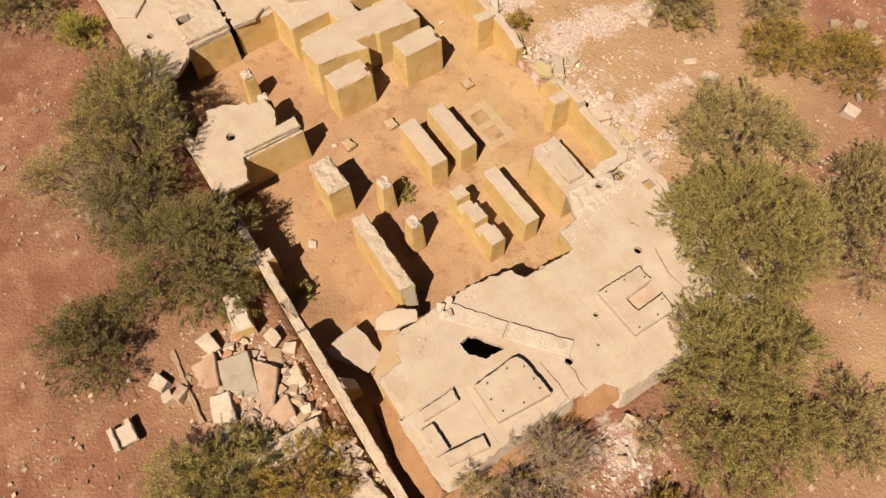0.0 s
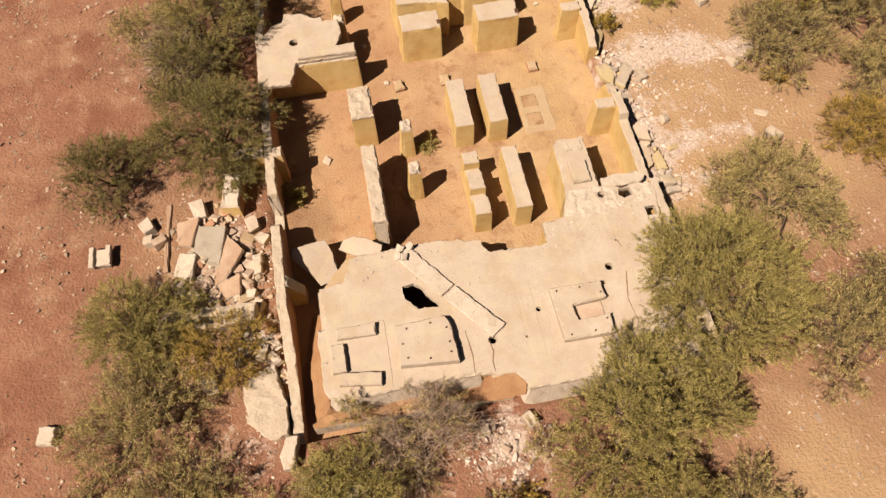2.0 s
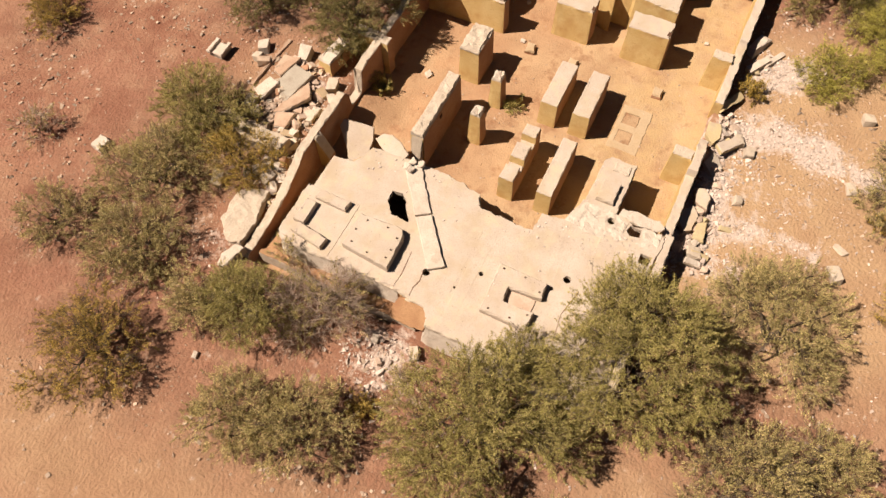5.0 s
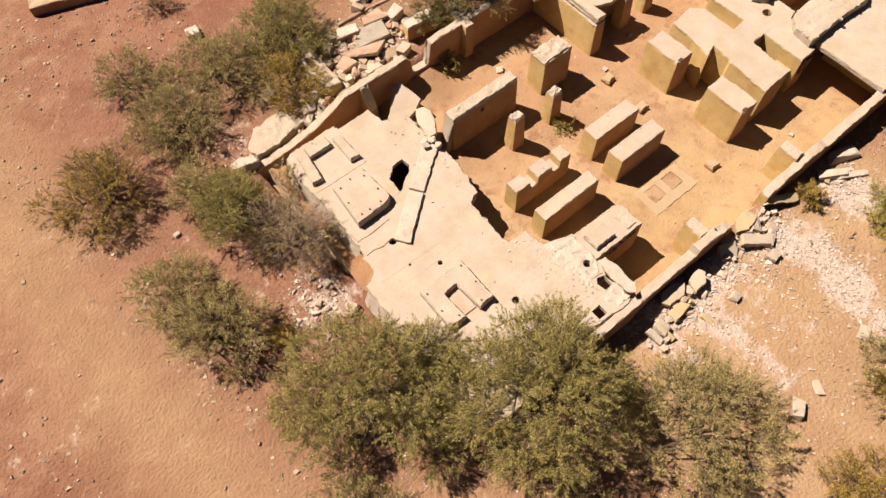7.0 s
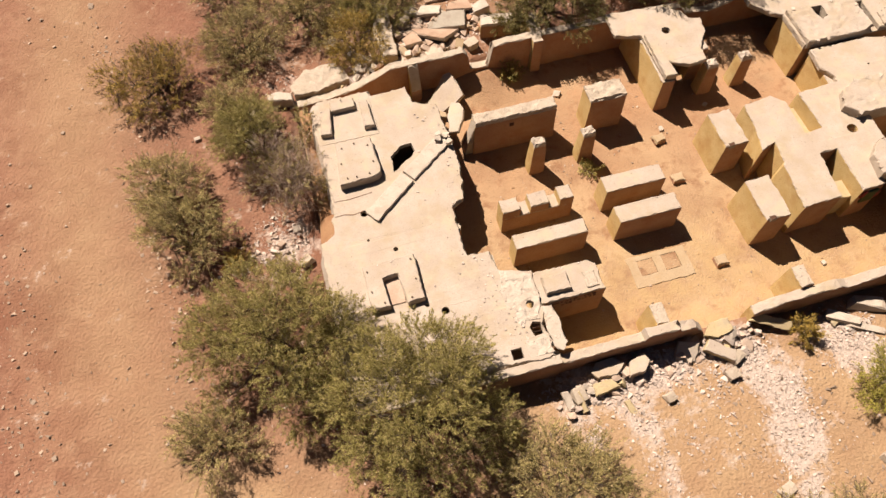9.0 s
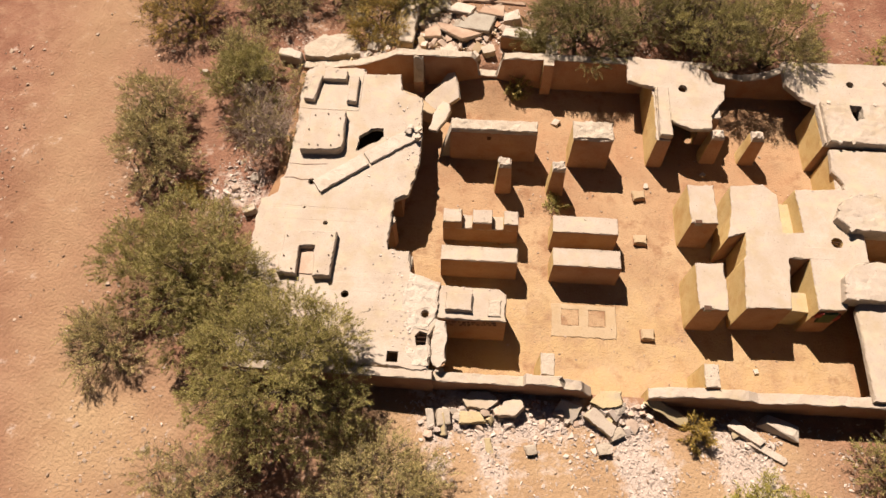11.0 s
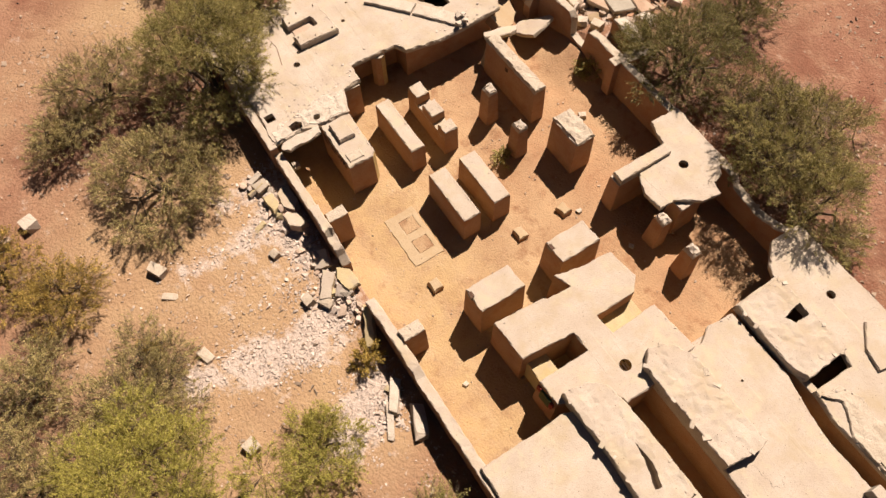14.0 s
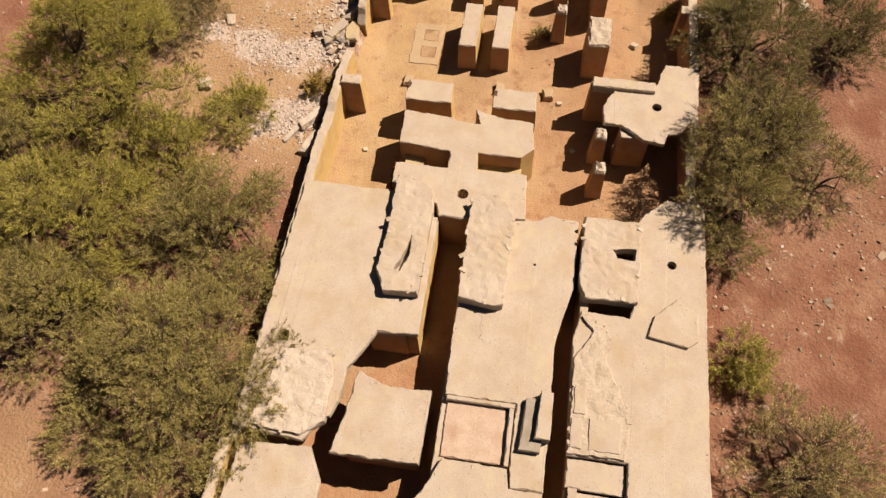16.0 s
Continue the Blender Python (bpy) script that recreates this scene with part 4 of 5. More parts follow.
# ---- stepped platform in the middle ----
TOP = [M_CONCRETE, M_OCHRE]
for x0, y0, x1, y1 in ((18.27, -8.26, 19.25, -6.55), (18.25, -11.68, 19.25, -9.86)):
    b = foundation("upright_foundation_block", [(x0, y0), (x1 - 0.25, y0), (x1, y0 + 0.02), (x1, y1), (x0, y1 - 0.05)], 1.0, "tall concrete foundation block with pitted ochre side", group="upright foundation blocks", batter=0.07)
    block("chipped_corner", rect(x0 + 0.15, y0 - 0.02, x0 + 0.4, y0 + 0.14), 0.82, 1.012, [M_IRON, M_GREY], b, rough=0.02, bevel=0.005)
platform = block("platform", [(19.85, -6.6), (21.05, -6.46), (21.5, -6.9), (21.52, -8.5), (22.27, -8.46), (22.22, -6.62), (24.1, -6.5), (24.37, -8.46), (24.37, -9.56), (23.9, -9.7), (23.2, -11.45), (22.28, -11.5), (22.3, -9.52), (21.57, -9.56), (21.38, -11.5), (19.83, -11.57), (19.98, -9.64), (20.08, -9.5), (20.14, -8.6), (19.5, -8.83), (19.75, -7.8)], FLOOR - 0.1, SLAB, TOP, batter=0.06, holes=[ring_of(23.36, -8.82, 0.21)])
tagged(platform, "stepped concrete machine platform with ochre plastered sides", "platform", kind="structure")
block("ledge", rect(21.45, -8.6, 22.3, -6.85), -0.95, 0.35, [M_YELLOW, M_YELLOW], platform)
block("ledge", rect(21.4, -11.3, 22.35, -10.55), -0.95, 0.35, [M_YELLOW, M_YELLOW], platform)
for k, (x0, x1, z0, z1, m) in enumerate(((22.32, 22.5, 0.55, 0.92, M_REDPAINT), (22.5, 22.98, 0.15, 0.9, M_GREENPAINT), (22.98, 23.12, 0.35, 0.8, M_REDPAINT))):
    mesh_object("mural_patch", [(x0, -11.575, z0), (x1, -11.575, z0 + 0.05), (x1, -11.565, z1), (x0, -11.565, z1 - 0.06), (x0, -11.48, z0), (x1, -11.48, z0 + 0.05), (x1, -11.48, z1), (x0, -11.48, z1 - 0.06)], [(0, 1, 2, 3), (7, 6, 5, 4), (0, 4, 5, 1), (1, 5, 6, 2), (2, 6, 7, 3), (3, 7, 4, 0)], m, platform)
for k in range(3):
    block("rebar", rect(23.12, -8.95 + 0.1 * k, 23.6, -8.93 + 0.1 * k), SLAB - 0.12, SLAB - 0.10, [M_IRON, M_IRON], platform, rough=0, bevel=0.002, wave=0)


# ---- east slabs ----
def east_slab(name, pts, label, z=SLAB, holes=(), thick=0.22, mats=None, **kw):
    return tagged(block(name, pts, z - thick, z, mats or [M_CONCRETE, M_ROUGH], holes=holes, **kw), label, "slab", kind="structure")


east_slab("slab_3", [(23.5, -14.6), (23.55, -12.5), (23.52, -11.42), (24.4, -9.75), (24.45, -9.56), (28.9, -9.5), (28.98, -10.85), (29.7, -11.2), (30.3, -11.55), (31.4, -11.6), (31.9, -11.75), (32.0, -12.1), (32.3, -12.15), (32.75, -12.45), (32.6, -14.68)], "smooth pale concrete floor slab along the wall", holes=[[(29.3, -14.0), (29.75, -14.1), (29.7, -13.65), (29.35, -13.7)]])
east_slab("slab_4", [(24.37, -8.44), (24.1, -6.5), (24.12, -6.2), (23.8, -5.64), (23.9, -4.62), (26.4, -4.62), (28.2, -5.05), (28.6, -5.1), (33.18, -5.08), (33.18, -6.05), (32.62, -6.14), (30.68, -6.12), (30.68, -8.36), (28.9, -8.42)], "smooth pale concrete floor slab between two trenches", z=SLAB - 0.08, holes=[ring_of(25.8, -6.0, 0.05, 8)])
east_slab("slab_5", [(22.62, -1.57), (23.28, -2.35), (23.7, -2.55), (23.74, -4.4), (26.88, -4.4), (26.9, -2.65), (27.36, -2.78), (27.3, -4.35), (28.3, -4.55), (32.0, -4.5), (32.0, -2.7), (38.0, -2.7), (38.0, -0.3), (22.66, -0.3)], "pale concrete floor slab with round and square holes", holes=[ring_of(25.22, -1.43, 0.16), [(24.94, -3.48), (25.36, -3.32), (25.32, -2.68), (24.86, -2.66)], [(27.98, -3.72), (28.06, -3.76), (29.02, -4.36), (28.94, -4.4)]])
tagged(block("wall_east_inner", rect(23.72, -4.42, 24.05, -2.4), -1.1, SLAB - 0.216, TOP, batter=0.05), "ochre plastered cellar wall under the slab", "wall", kind="structure")
tagged(block("wall_east_north_side", rect(24.05, -4.38, 38, -4.1), -1.1, SLAB - 0.216, TOP, rough=0.01), "cellar wall along the trench", "wall", kind="structure")
tagged(block("wall_trench_north", rect(24.4, -8.44, 33.2, -8.1), -1.1, SLAB - 0.296, TOP, rough=0.01), "cellar wall along the trench", "wall", kind="structure")
tagged(block("wall_trench_south", rect(24.45, -9.9, 28.9, -9.54), -1.1, SLAB - 0.216, TOP, rough=0.01), "cellar wall along the trench", "wall", kind="structure")
tagged(block("wall_trench_middle", rect(24.2, -5.36, 33.2, -5.1), -1.1, SLAB - 0.296, TOP, rough=0.01), "cellar wall along the trench", "wall", kind="structure")
tagged(block("wall_slab_west", rect(25.1, -14.4, 25.45, -11.4), -1.1, SLAB - 0.216, TOP, rough=0.01), "ochre plastered cellar wall under the slab", "wall", kind="structure")
tagged(block("wall_slab_middle", rect(23.92, -8.1, 24.3, -4.7), -1.1, SLAB - 0.296, TOP, rough=0.01), "ochre plastered cellar wall under the slab", "wall", kind="structure")
tagged(block("wall_opening", rect(28.62, -11.2, 28.96, -9.9), -1.1, SLAB - 0.216, TOP, rough=0.01), "cellar wall below the opening", "wall", kind="structure")


def mound(name, pts, top, label, holes=(), group="rough machine beds", wave=0.03, mat=None):
    """A crumbling bed: its body and the pieces broken off along its edge."""
    c = Vector((sum(p[0] for p in pts) / len(pts), sum(p[1] for p in pts) / len(pts), SLAB - 0.2))
    ob = thing(name, label, "machine bed", c, group=group)
    attach(block("bed", pts, SLAB - 0.2, top, [mat or M_CONCRETE, M_ROUGH], step=0.08, rough=0.055, bevel=0.022, wave=0.9 * wave, holes=holes, grid=0.16), ob)
    rnd = random.Random(int(100 * c.x))
    for i in range(len(pts)):
        a, b = Vector(pts[i]), Vector(pts[(i + 1) % len(pts)])
        for k in range(int((b - a).length * 1.3)):
            p = a.lerp(b, rnd.random())
            p += (c.to_2d() - p).normalized() * rnd.uniform(-0.02, 0.12)
            r = rnd.uniform(0.035, 0.10)
            v, f = lump(p.x, p.y, top - 0.25 * r, r * rnd.uniform(0.9, 1.7), r, 0.5 * r, rnd.uniform(0, 3), int(1e5 * rnd.random()), 26)
            attach(mesh_object("broken_edge_piece", v, f, rnd.choice((M_ROUGH, M_CONCRETE, M_WHITE))), ob)
    return ob


mound("long_machine_bed", [(23.05, -11.2), (23.2, -10.3), (23.7, -9.8), (24.4, -9.72), (27.62, -9.72), (27.66, -10.9), (27.2, -11.1), (26.9, -11.28), (25.5, -11.15)], 1.46, "long crumbling concrete machine bed with a deep split", holes=[[(25.45, -10.28), (25.95, -10.34), (26.85, -10.66), (26.9, -10.44), (26.3, -10.24)]])
mound("long_machine_bed", [(23.35, -7.95), (23.75, -8.42), (25.0, -8.44), (27.55, -8.42), (27.68, -7.2), (27.6, -6.92), (24.4, -6.85), (23.7, -7.2)], 1.42, "long crumbling concrete machine bed with a chipped edge")
mound("square_machine_bed", [(23.8, -4.46), (26.35, -4.5), (26.92, -4.3), (26.86, -2.55), (23.8, -2.52)], 1.26, "crumbling concrete machine bed with a square hole", holes=[[(24.96, -3.46), (25.34, -3.3), (25.3, -2.7), (24.88, -2.68)]])
hexpad = block("six_sided_pad", [(26.52, -1.3), (26.97, -0.62), (27.9, -0.62), (28.17, -0.95), (27.95, -2.22), (27.2, -2.0)], SLAB - 0.01, SLAB + 0.12, [M_CONCRETE, M_ROUGH], rough=0.012)
tagged(hexpad, "low six-sided concrete pad on the slab", "pad")
mound("rough_bed", [(30.0, -13.75), (29.75, -12.1), (31.0, -11.9), (32.1, -11.85), (32.6, -12.5), (32.5, -14.2)], SLAB + 0.13, "low crumbling white concrete bed on the slab", group="low rough beds", wave=0.03, mat=M_WHITE)
mound("rough_bed", [(28.95, -4.5), (31.95, -4.48), (31.95, -2.8), (30.8, -2.67), (29.9, -3.0), (28.85, -3.5), (28.3, -3.3), (27.6, -3.6), (27.5, -4.3), (28.0, -3.95), (28.6, -4.2)], SLAB + 0.09, "low crumbling concrete bed on the slab", group="low rough beds", wave=0.03, mat=M_ROUGH)
for k, pts in enumerate((rect(29.9, -4.4, 30.75, -4.05), rect(30.9, -4.45, 31.8, -4.1), rect(30.85, -3.9, 31.8, -2.95))):
    tagged(block("thin_pad", pts, SLAB + 0.02, SLAB + 0.13, [M_CONCRETE, M_ROUGH], rough=0.02, bevel=0.02), "thin square concrete pad on the slab", "pad", group="thin pads")

# east end: platform, sunken tray, box and further slabs
east_slab("slab_6", [(31.0, -11.26), (31.99, -11.34), (32.97, -11.56), (32.95, -10.2), (32.92, -8.81), (30.64, -8.78), (30.73, -10.09), (30.35, -11.15)], "yellow-stained concrete slab with a ragged edge", thick=0.35, rough=0.05)
tagged(block("wall_east_platform", rect(30.8, -11.2, 32.8, -8.9), -1.1, SLAB - 0.346, TOP, rough=0.01), "cellar wall under the slab", "wall", kind="structure")
tray = thing("sunken_tray", "shallow square concrete tray with a low rim", "tray", (31.6, -7.2, SLAB - 0.5))
attach(block("tray_floor", rect(30.8, -8.25, 32.55, -6.2), SLAB - 0.5, SLAB - 0.22, [M_ADOBE, M_ADOBE], None, rough=0.01), tray)
attach(block("rim", rect(30.70, -8.3, 30.84, -6.15), SLAB - 0.5, SLAB - 0.03, [M_CONCRETE, M_CONCRETE], None, rough=0.01), tray)
attach(block("rim", rect(30.84, -6.32, 32.6, -6.17), SLAB - 0.5, SLAB - 0.03, [M_CONCRETE, M_CONCRETE], None, rough=0.01), tray)
box = thing("step_box", "stepped concrete box at the edge of the trench", "machine bed", (31.2, -5.6, SLAB - 0.1))
attach(block("lower_step", [(30.5, -5.85), (32.1, -5.95), (32.1, -5.3), (30.4, -5.2)], SLAB - 0.1, SLAB + 0.16, [M_GREY, M_GREY], None, rough=0.01), box)
attach(block("upper_step", [(30.28, -5.42), (31.75, -5.52), (31.75, -5.05), (30.3, -5.05)], SLAB - 0.1, SLAB + 0.40, [M_CONCRETE, M_GREY], None, rough=0.01), box)
east_slab("slab_7", [(32.62, -8.15), (32.65, -6.2), (33.2, -6.1), (33.2, -5.1), (38.0, -5.1), (38.0, -9.3), (34.4, -9.2), (33.6, -8.6)], "pale concrete floor slab at the end of the ruin", z=SLAB - 0.05)
east_slab("slab_8", [(33.19, -14.3), (32.97, -13.85), (32.9, -12.1), (33.8, -11.6), (38.0, -11.5), (38.0, -14.66)], "pale concrete floor slab with a ragged edge", rough=0.06)
east_slab("slab_9", [(32.04, -4.48), (32.04, -2.72), (32.92, -2.72), (32.9, -4.48)], "lower strip of concrete floor slab", z=SLAB - 0.18)
east_slab("slab_10", [(32.95, -4.48), (32.96, -2.72), (38.0, -2.72), (38.0, -4.48)], "lower strip of concrete floor slab", z=SLAB - 0.36)
tagged(block("wall_south_3", rect(33.0, -14.95, 38.5, -14.62), -1.1, SLAB - 0.05, WALL, rough=0.03), "outer cellar wall", "wall", kind="structure")
tagged(block("wall_end", rect(38.0, -14.9, 38.4, -0.3), -1.1, SLAB - 0.05, WALL, rough=0.03), "plain end wall of the cellar", "wall", kind="structure")
tagged(block("wall_north_2", rect(33.3, -0.74, 38.4, -0.38), -1.1, SLAB - 0.05, WALL, rough=0.03), "outer cellar wall", "wall", kind="structure")

# ---- broken slabs and rubble ----
RUB = [M_ROUGH, M_ROUGH]
heap = [([(10.77, 2.37, 0.3), (10.46, 1.35, 0.45), (8.7, 1.7, 0.25), (9.76, 2.63, 0.25)], [M_GREY, M_ROUGH]), ([(10.19, 1.35, 0.3), (9.33, 0.74, 0.5), (8.3, 1.45, 0.45), (8.12, 1.87, 0.3), (9.0, 1.75, 0.25)], [M_BROWN, M_WHITE]),
        ([(11.12, 3.26, 0.15), (11.1, 2.33, 0.35), (9.95, 2.7, 0.25), (10.2, 3.2, 0.1)], [M_BROWN, M_WHITE]), ([(9.85, 3.17, 0.1), (9.6, 2.5, 0.3), (8.52, 2.71, 0.3), (8.96, 3.4, 0.1)], [M_WHITE, M_ROUGH]),
        ([(8.21, 1.83, 0.3), (8.39, 0.9, 0.45), (7.64, 0.98, 0.35), (7.57, 1.53, 0.2)], [M_BROWN, M_WHITE]), ([(8.9, 0.75, 0.2), (9.1, 0.15, 0.35), (8.4, 0.2, 0.3), (8.3, 0.7, 0.2)], RUB)]
for i, (pts, mats) in enumerate(heap):
    tagged(tilted_slab("broken_plate", pts, 0.16, mats, seed=20 + i), "broken concrete plate lying in the rubble by the wall", "slab", group="north broken plates")
heap_a = [
    ([(10.25, -15.08, 0.0), (10.52, -14.8, 0.02), (11.15, -14.8, 0.05), (11.46, -15.09, 0.05), (11.08, -15.41, 0.03), (10.41, -15.36, 0.0)], 0.22, [M_CONCRETE, M_ADOBE]), ([(10.18, -15.49, -0.1), (10.85, -15.45, -0.06), (11.1, -15.82, -0.06), (10.15, -15.91, -0.1)], 0.16, [M_YELLOW, M_YELLOW]), ([(11.47, -15.6, 0.1), (11.64, -15.11, 0.1), (12.22, -14.95, 0.14), (12.32, -15.26, 0.16), (12.04, -15.57, 0.13)], 0.36, [M_CONCRETE, M_ADOBE]), ([(11.04, -16.32, -0.2), (11.25, -16.29, -0.2), (11.39, -16.74, -0.32), (11.16, -16.87, -0.34)], 0.14, [M_YELLOW, M_YELLOW]),
]
heap_b = [
    ([(13.26, -15.41, -0.3), (13.6, -14.9, 0.05), (14.32, -15.05, 0.0), (14.02, -15.65, -0.3)], 0.16, [M_CONCRETE, M_ADOBE]), ([(14.56, -14.92, 0.1), (14.9, -14.55, 0.12), (15.62, -14.5, 0.14), (15.63, -14.99, 0.12), (14.98, -15.13, 0.1)], 0.2, [M_YELLOW, M_YELLOW]), ([(14.33, -15.39, 0.06), (14.67, -15.08, 0.05), (15.45, -15.69, -0.06), (15.24, -16.04, -0.08)], 0.2, [M_CONCRETE, M_YELLOW]), ([(9.0, -15.5, 0.0), (9.25, -15.5, -0.02), (9.38, -16.12, -0.2), (9.12, -16.15, -0.2)], 0.14, [M_WHITE, M_ROUGH]),
]
heap_c = [
    ([(16.35, -14.85, 0.05), (16.75, -14.72, 0.16), (17.95, -15.25, -0.12), (17.72, -15.5, -0.22)], 0.2, [M_YELLOW, M_YELLOW]),
    ([(9.42, -15.6, -0.1), (9.62, -15.58, 0.0), (9.75, -16.3, -0.2), (9.55, -16.3, -0.3)], 0.14, [M_YELLOW, M_ROUGH]),
]
south_heap = heap_a + heap_b + heap_c
for i, (pts, thick, mats) in enumerate(south_heap):
    tagged(tilted_slab("broken_plate", pts, thick, mats, seed=60 + i, rough=0.05), "broken yellow-plastered wall plate in the rubble heap" if mats[0] is M_YELLOW else "broken concrete plate tilted in the rubble heap", "slab", group="south broken plates")
chunk = block("wall_chunk", [(11.0, 0.75), (12.45, 0.6), (12.6, 1.2), (11.2, 1.45)], -0.3, 0.75, [M_WHITE, M_OCHRE], step=0.15, rough=0.06, bevel=0.08, wave=0.08)
tagged(chunk, "thick white chunk of fallen wall with ochre plaster", "rubble")
for i, (pts, z, lab) in enumerate((([(2.36, 0.3), (2.42, -0.28), (3.4, -0.3), (4.3, -0.12), (4.86, -0.02), (4.72, 0.78), (4.36, 1.1), (3.06, 1.02)], 0.14, "big broken white concrete apron beside the wall"), ([(6.76, 3.85), (7.4, 3.45), (7.25, 2.0), (7.15, 0.4), (6.5, 0.45), (6.48, 2.0)], 0.5, "long broken white concrete apron beside the wall"))):
    tagged(block("apron_slab", pts, -0.4, z, [M_ROUGH, M_ROUGH], step=0.12, rough=0.08, bevel=0.03, wave=0.035, grid=0.2), lab, "slab", group="apron slabs")
rnd = random.Random(78)
for i, (x, y, sx, sy, sz) in enumerate(((5.4, 1.1, 0.45, 0.25, 0.2), (5.9, 0.75, 0.4, 0.22, 0.22), (5.45, 0.45, 0.35, 0.22, 0.2), (6.05, 0.25, 0.28, 0.2, 0.2), (5.2, 0.05, 0.2, 0.16, 0.18), (7.65, 0.6, 0.2, 0.17, 0.2), (7.7, 1.1, 0.24, 0.15, 0.2), (5.6, -0.1, 0.22, 0.15, 0.2))):
    v, f = lump(x, y, ground_height(x, y) + 0.5 * sz, sx, sy, sz, rnd.uniform(0, 3), 300 + i, 26)
    tagged(mesh_object("rubble_chunk", v, f, M_WHITE), "white chunk of broken concrete on the soil", "rubble", group="rubble chunks")
tagged(block("kerb_stone", [(1.3, -0.35), (2.3, -0.62), (2.34, -0.22), (1.75, 0.05), (1.3, -0.05)], -0.35, 0.3, [M_WHITE, M_WHITE], step=0.12, rough=0.04), "fallen white concrete block at the wall's end", "block")
tagged(block("wall_annex_2", [(9.2, 3.62), (10.4, 3.57), (12.1, 3.47), (12.1, 3.65), (9.2, 3.8)], -0.4, -0.02, [M_BROWN, M_BROWN], step=0.15, rough=0.04, wave=0.05), "low kerb of the collapsed annex", "wall", kind="structure")
tagged(block("wall_annex_3", [(12.9, -0.35), (13.4, -0.35), (13.5, 0.7), (13.0, 0.75)], -0.4, 0.95, [M_ROUGH, M_OCHRE], step=0.15, rough=0.05, wave=0.1), "stub of broken annex wall", "wall", kind="structure")

far = block("loading_platform", [(-1.3, 13.45), (1.7, 12.45), (2.7, 15.5), (-0.3, 16.5)], -0.5, 0.28, [M_DUSTY, M_TAN], step=0.15, rough=0.05, wave=0.05, grid=0.3)
tagged(far, "low concrete platform covered with dirt", "platform")
hopper = thing("concrete_trough", "small white concrete trough lying on the soil", "trough", (10.2, 6.05, -0.2))
attach(block("trough_body", rect(9.85, 5.7, 10.55, 6.35), -0.25, 0.12, [M_WHITE, M_GREY], None, rough=0.015, bevel=0.03), hopper)
attach(block("rim", rect(9.78, 5.62, 10.62, 5.82), 0.1, 0.24, [M_WHITE, M_WHITE], None, rough=0.015), hopper)
attach(block("rim", rect(9.78, 6.22, 10.62, 6.42), 0.1, 0.24, [M_WHITE, M_WHITE], None, rough=0.015), hopper)
tagged(block("white_block", [(3.5, 7.3), (4.1, 7.2), (4.2, 7.75), (3.6, 7.85)], -0.3, 0.15, [M_WHITE, M_WHITE], step=0.1, rough=0.05, bevel=0.05), "rough white concrete block on the soil", "block")

BIG_A = [
    (9.6, -15.7, 0.25, 0.35, 0.25, 0.2, M_ROUGH), (15.4, -15.9, 0.32, 0.22, 0.2, 0.5, M_ROUGH), (19.8, -15.6, 0.7, 0.2, 0.22, -0.6, M_WHITE),
    (20.9, -15.3, 0.7, 0.25, 0.25, -0.4, M_WHITE), (20.4, -16.1, 0.75, 0.14, 0.12, -0.5, M_WHITE), (10.9, -20.6, 0.38, 0.24, 0.2, 0.5, M_ROUGH), (14.95, -20.4, 0.34, 0.2, 0.1, 0.3, M_ROUGH),
    (12.1, -20.6, 0.3, 0.16, 0.05, 1.0, M_ROUGH), (6.3, -24.0, 0.35, 0.3, 0.25, 0.3, M_WHITE), (18.65, -20.4, 0.3, 0.25, 0.18, 0.3, M_ROUGH), (11.5, 2.36, 0.42, 0.3, 0.3, 0.2, M_WHITE),
]
BIG_B = [
    (11.2, 4.35, 0.34, 0.26, 0.25, 0.5, M_WHITE), (10.6, 4.3, 0.25, 0.2, 0.2, 0.1, M_ROUGH), (10.5, 3.9, 0.2, 0.3, 0.2, 0.6, M_STONE), (9.0, 0.3, 0.22, 0.2, 0.2, 0.2, M_WHITE),
    (7.9, 2.6, 0.3, 0.22, 0.22, 0.8, M_ROUGH), (8.4, 3.2, 0.3, 0.25, 0.2, 0.1, M_WHITE), (10.5, 0.4, 0.3, 0.25, 0.25, 0.3, M_ROUGH), (9.9, 0.1, 0.25, 0.22, 0.2, 0.9, M_WHITE),
    (0.6, -0.9, 0.22, 0.45, 0.25, 0.2, M_WHITE), (0.3, -2.2, 0.25, 0.3, 0.25, 0.4, M_ROUGH), (1.5, -8.1, 0.3, 0.2, 0.2, 0.5, M_ROUGH), (0.2, -1.2, 0.2, 0.3, 0.2, 0.1, M_WHITE),
]
BIG_C = [
    (1.4, -6.6, 0.2, 0.15, 0.12, 0.1, M_WHITE), (-1.9, -1.2, 0.14, 0.11, 0.1, 0.2, M_WHITE), (6.4, -28.4, 0.4, 0.3, 0.25, 0.3, M_STONE), (6.3, -27.6, 0.45, 0.25, 0.2, 1.2, M_STONE),
    (6.5, -26.3, 0.4, 0.3, 0.2, 0.8, M_STONE), (6.6, -25.3, 0.5, 0.2, 0.2, 1.5, M_STONE), (9.4, -28.2, 0.35, 0.25, 0.2, 0.4, M_STONE), (10.1, -27.4, 0.25, 0.2, 0.16, 0.9, M_STONE),
    (8.4, -28.0, 0.3, 0.24, 0.2, 0.1, M_STONE), (15.0, -16.4, 0.25, 0.2, 0.2, 0.2, M_ROUGH), (12.6, -16.6, 0.22, 0.18, 0.16, 0.2, M_ROUGH), (4.5, 2.2, 0.35, 0.25, 0.25, 0.3, M_ROUGH),
]
BIG = BIG_A + BIG_B + BIG_C
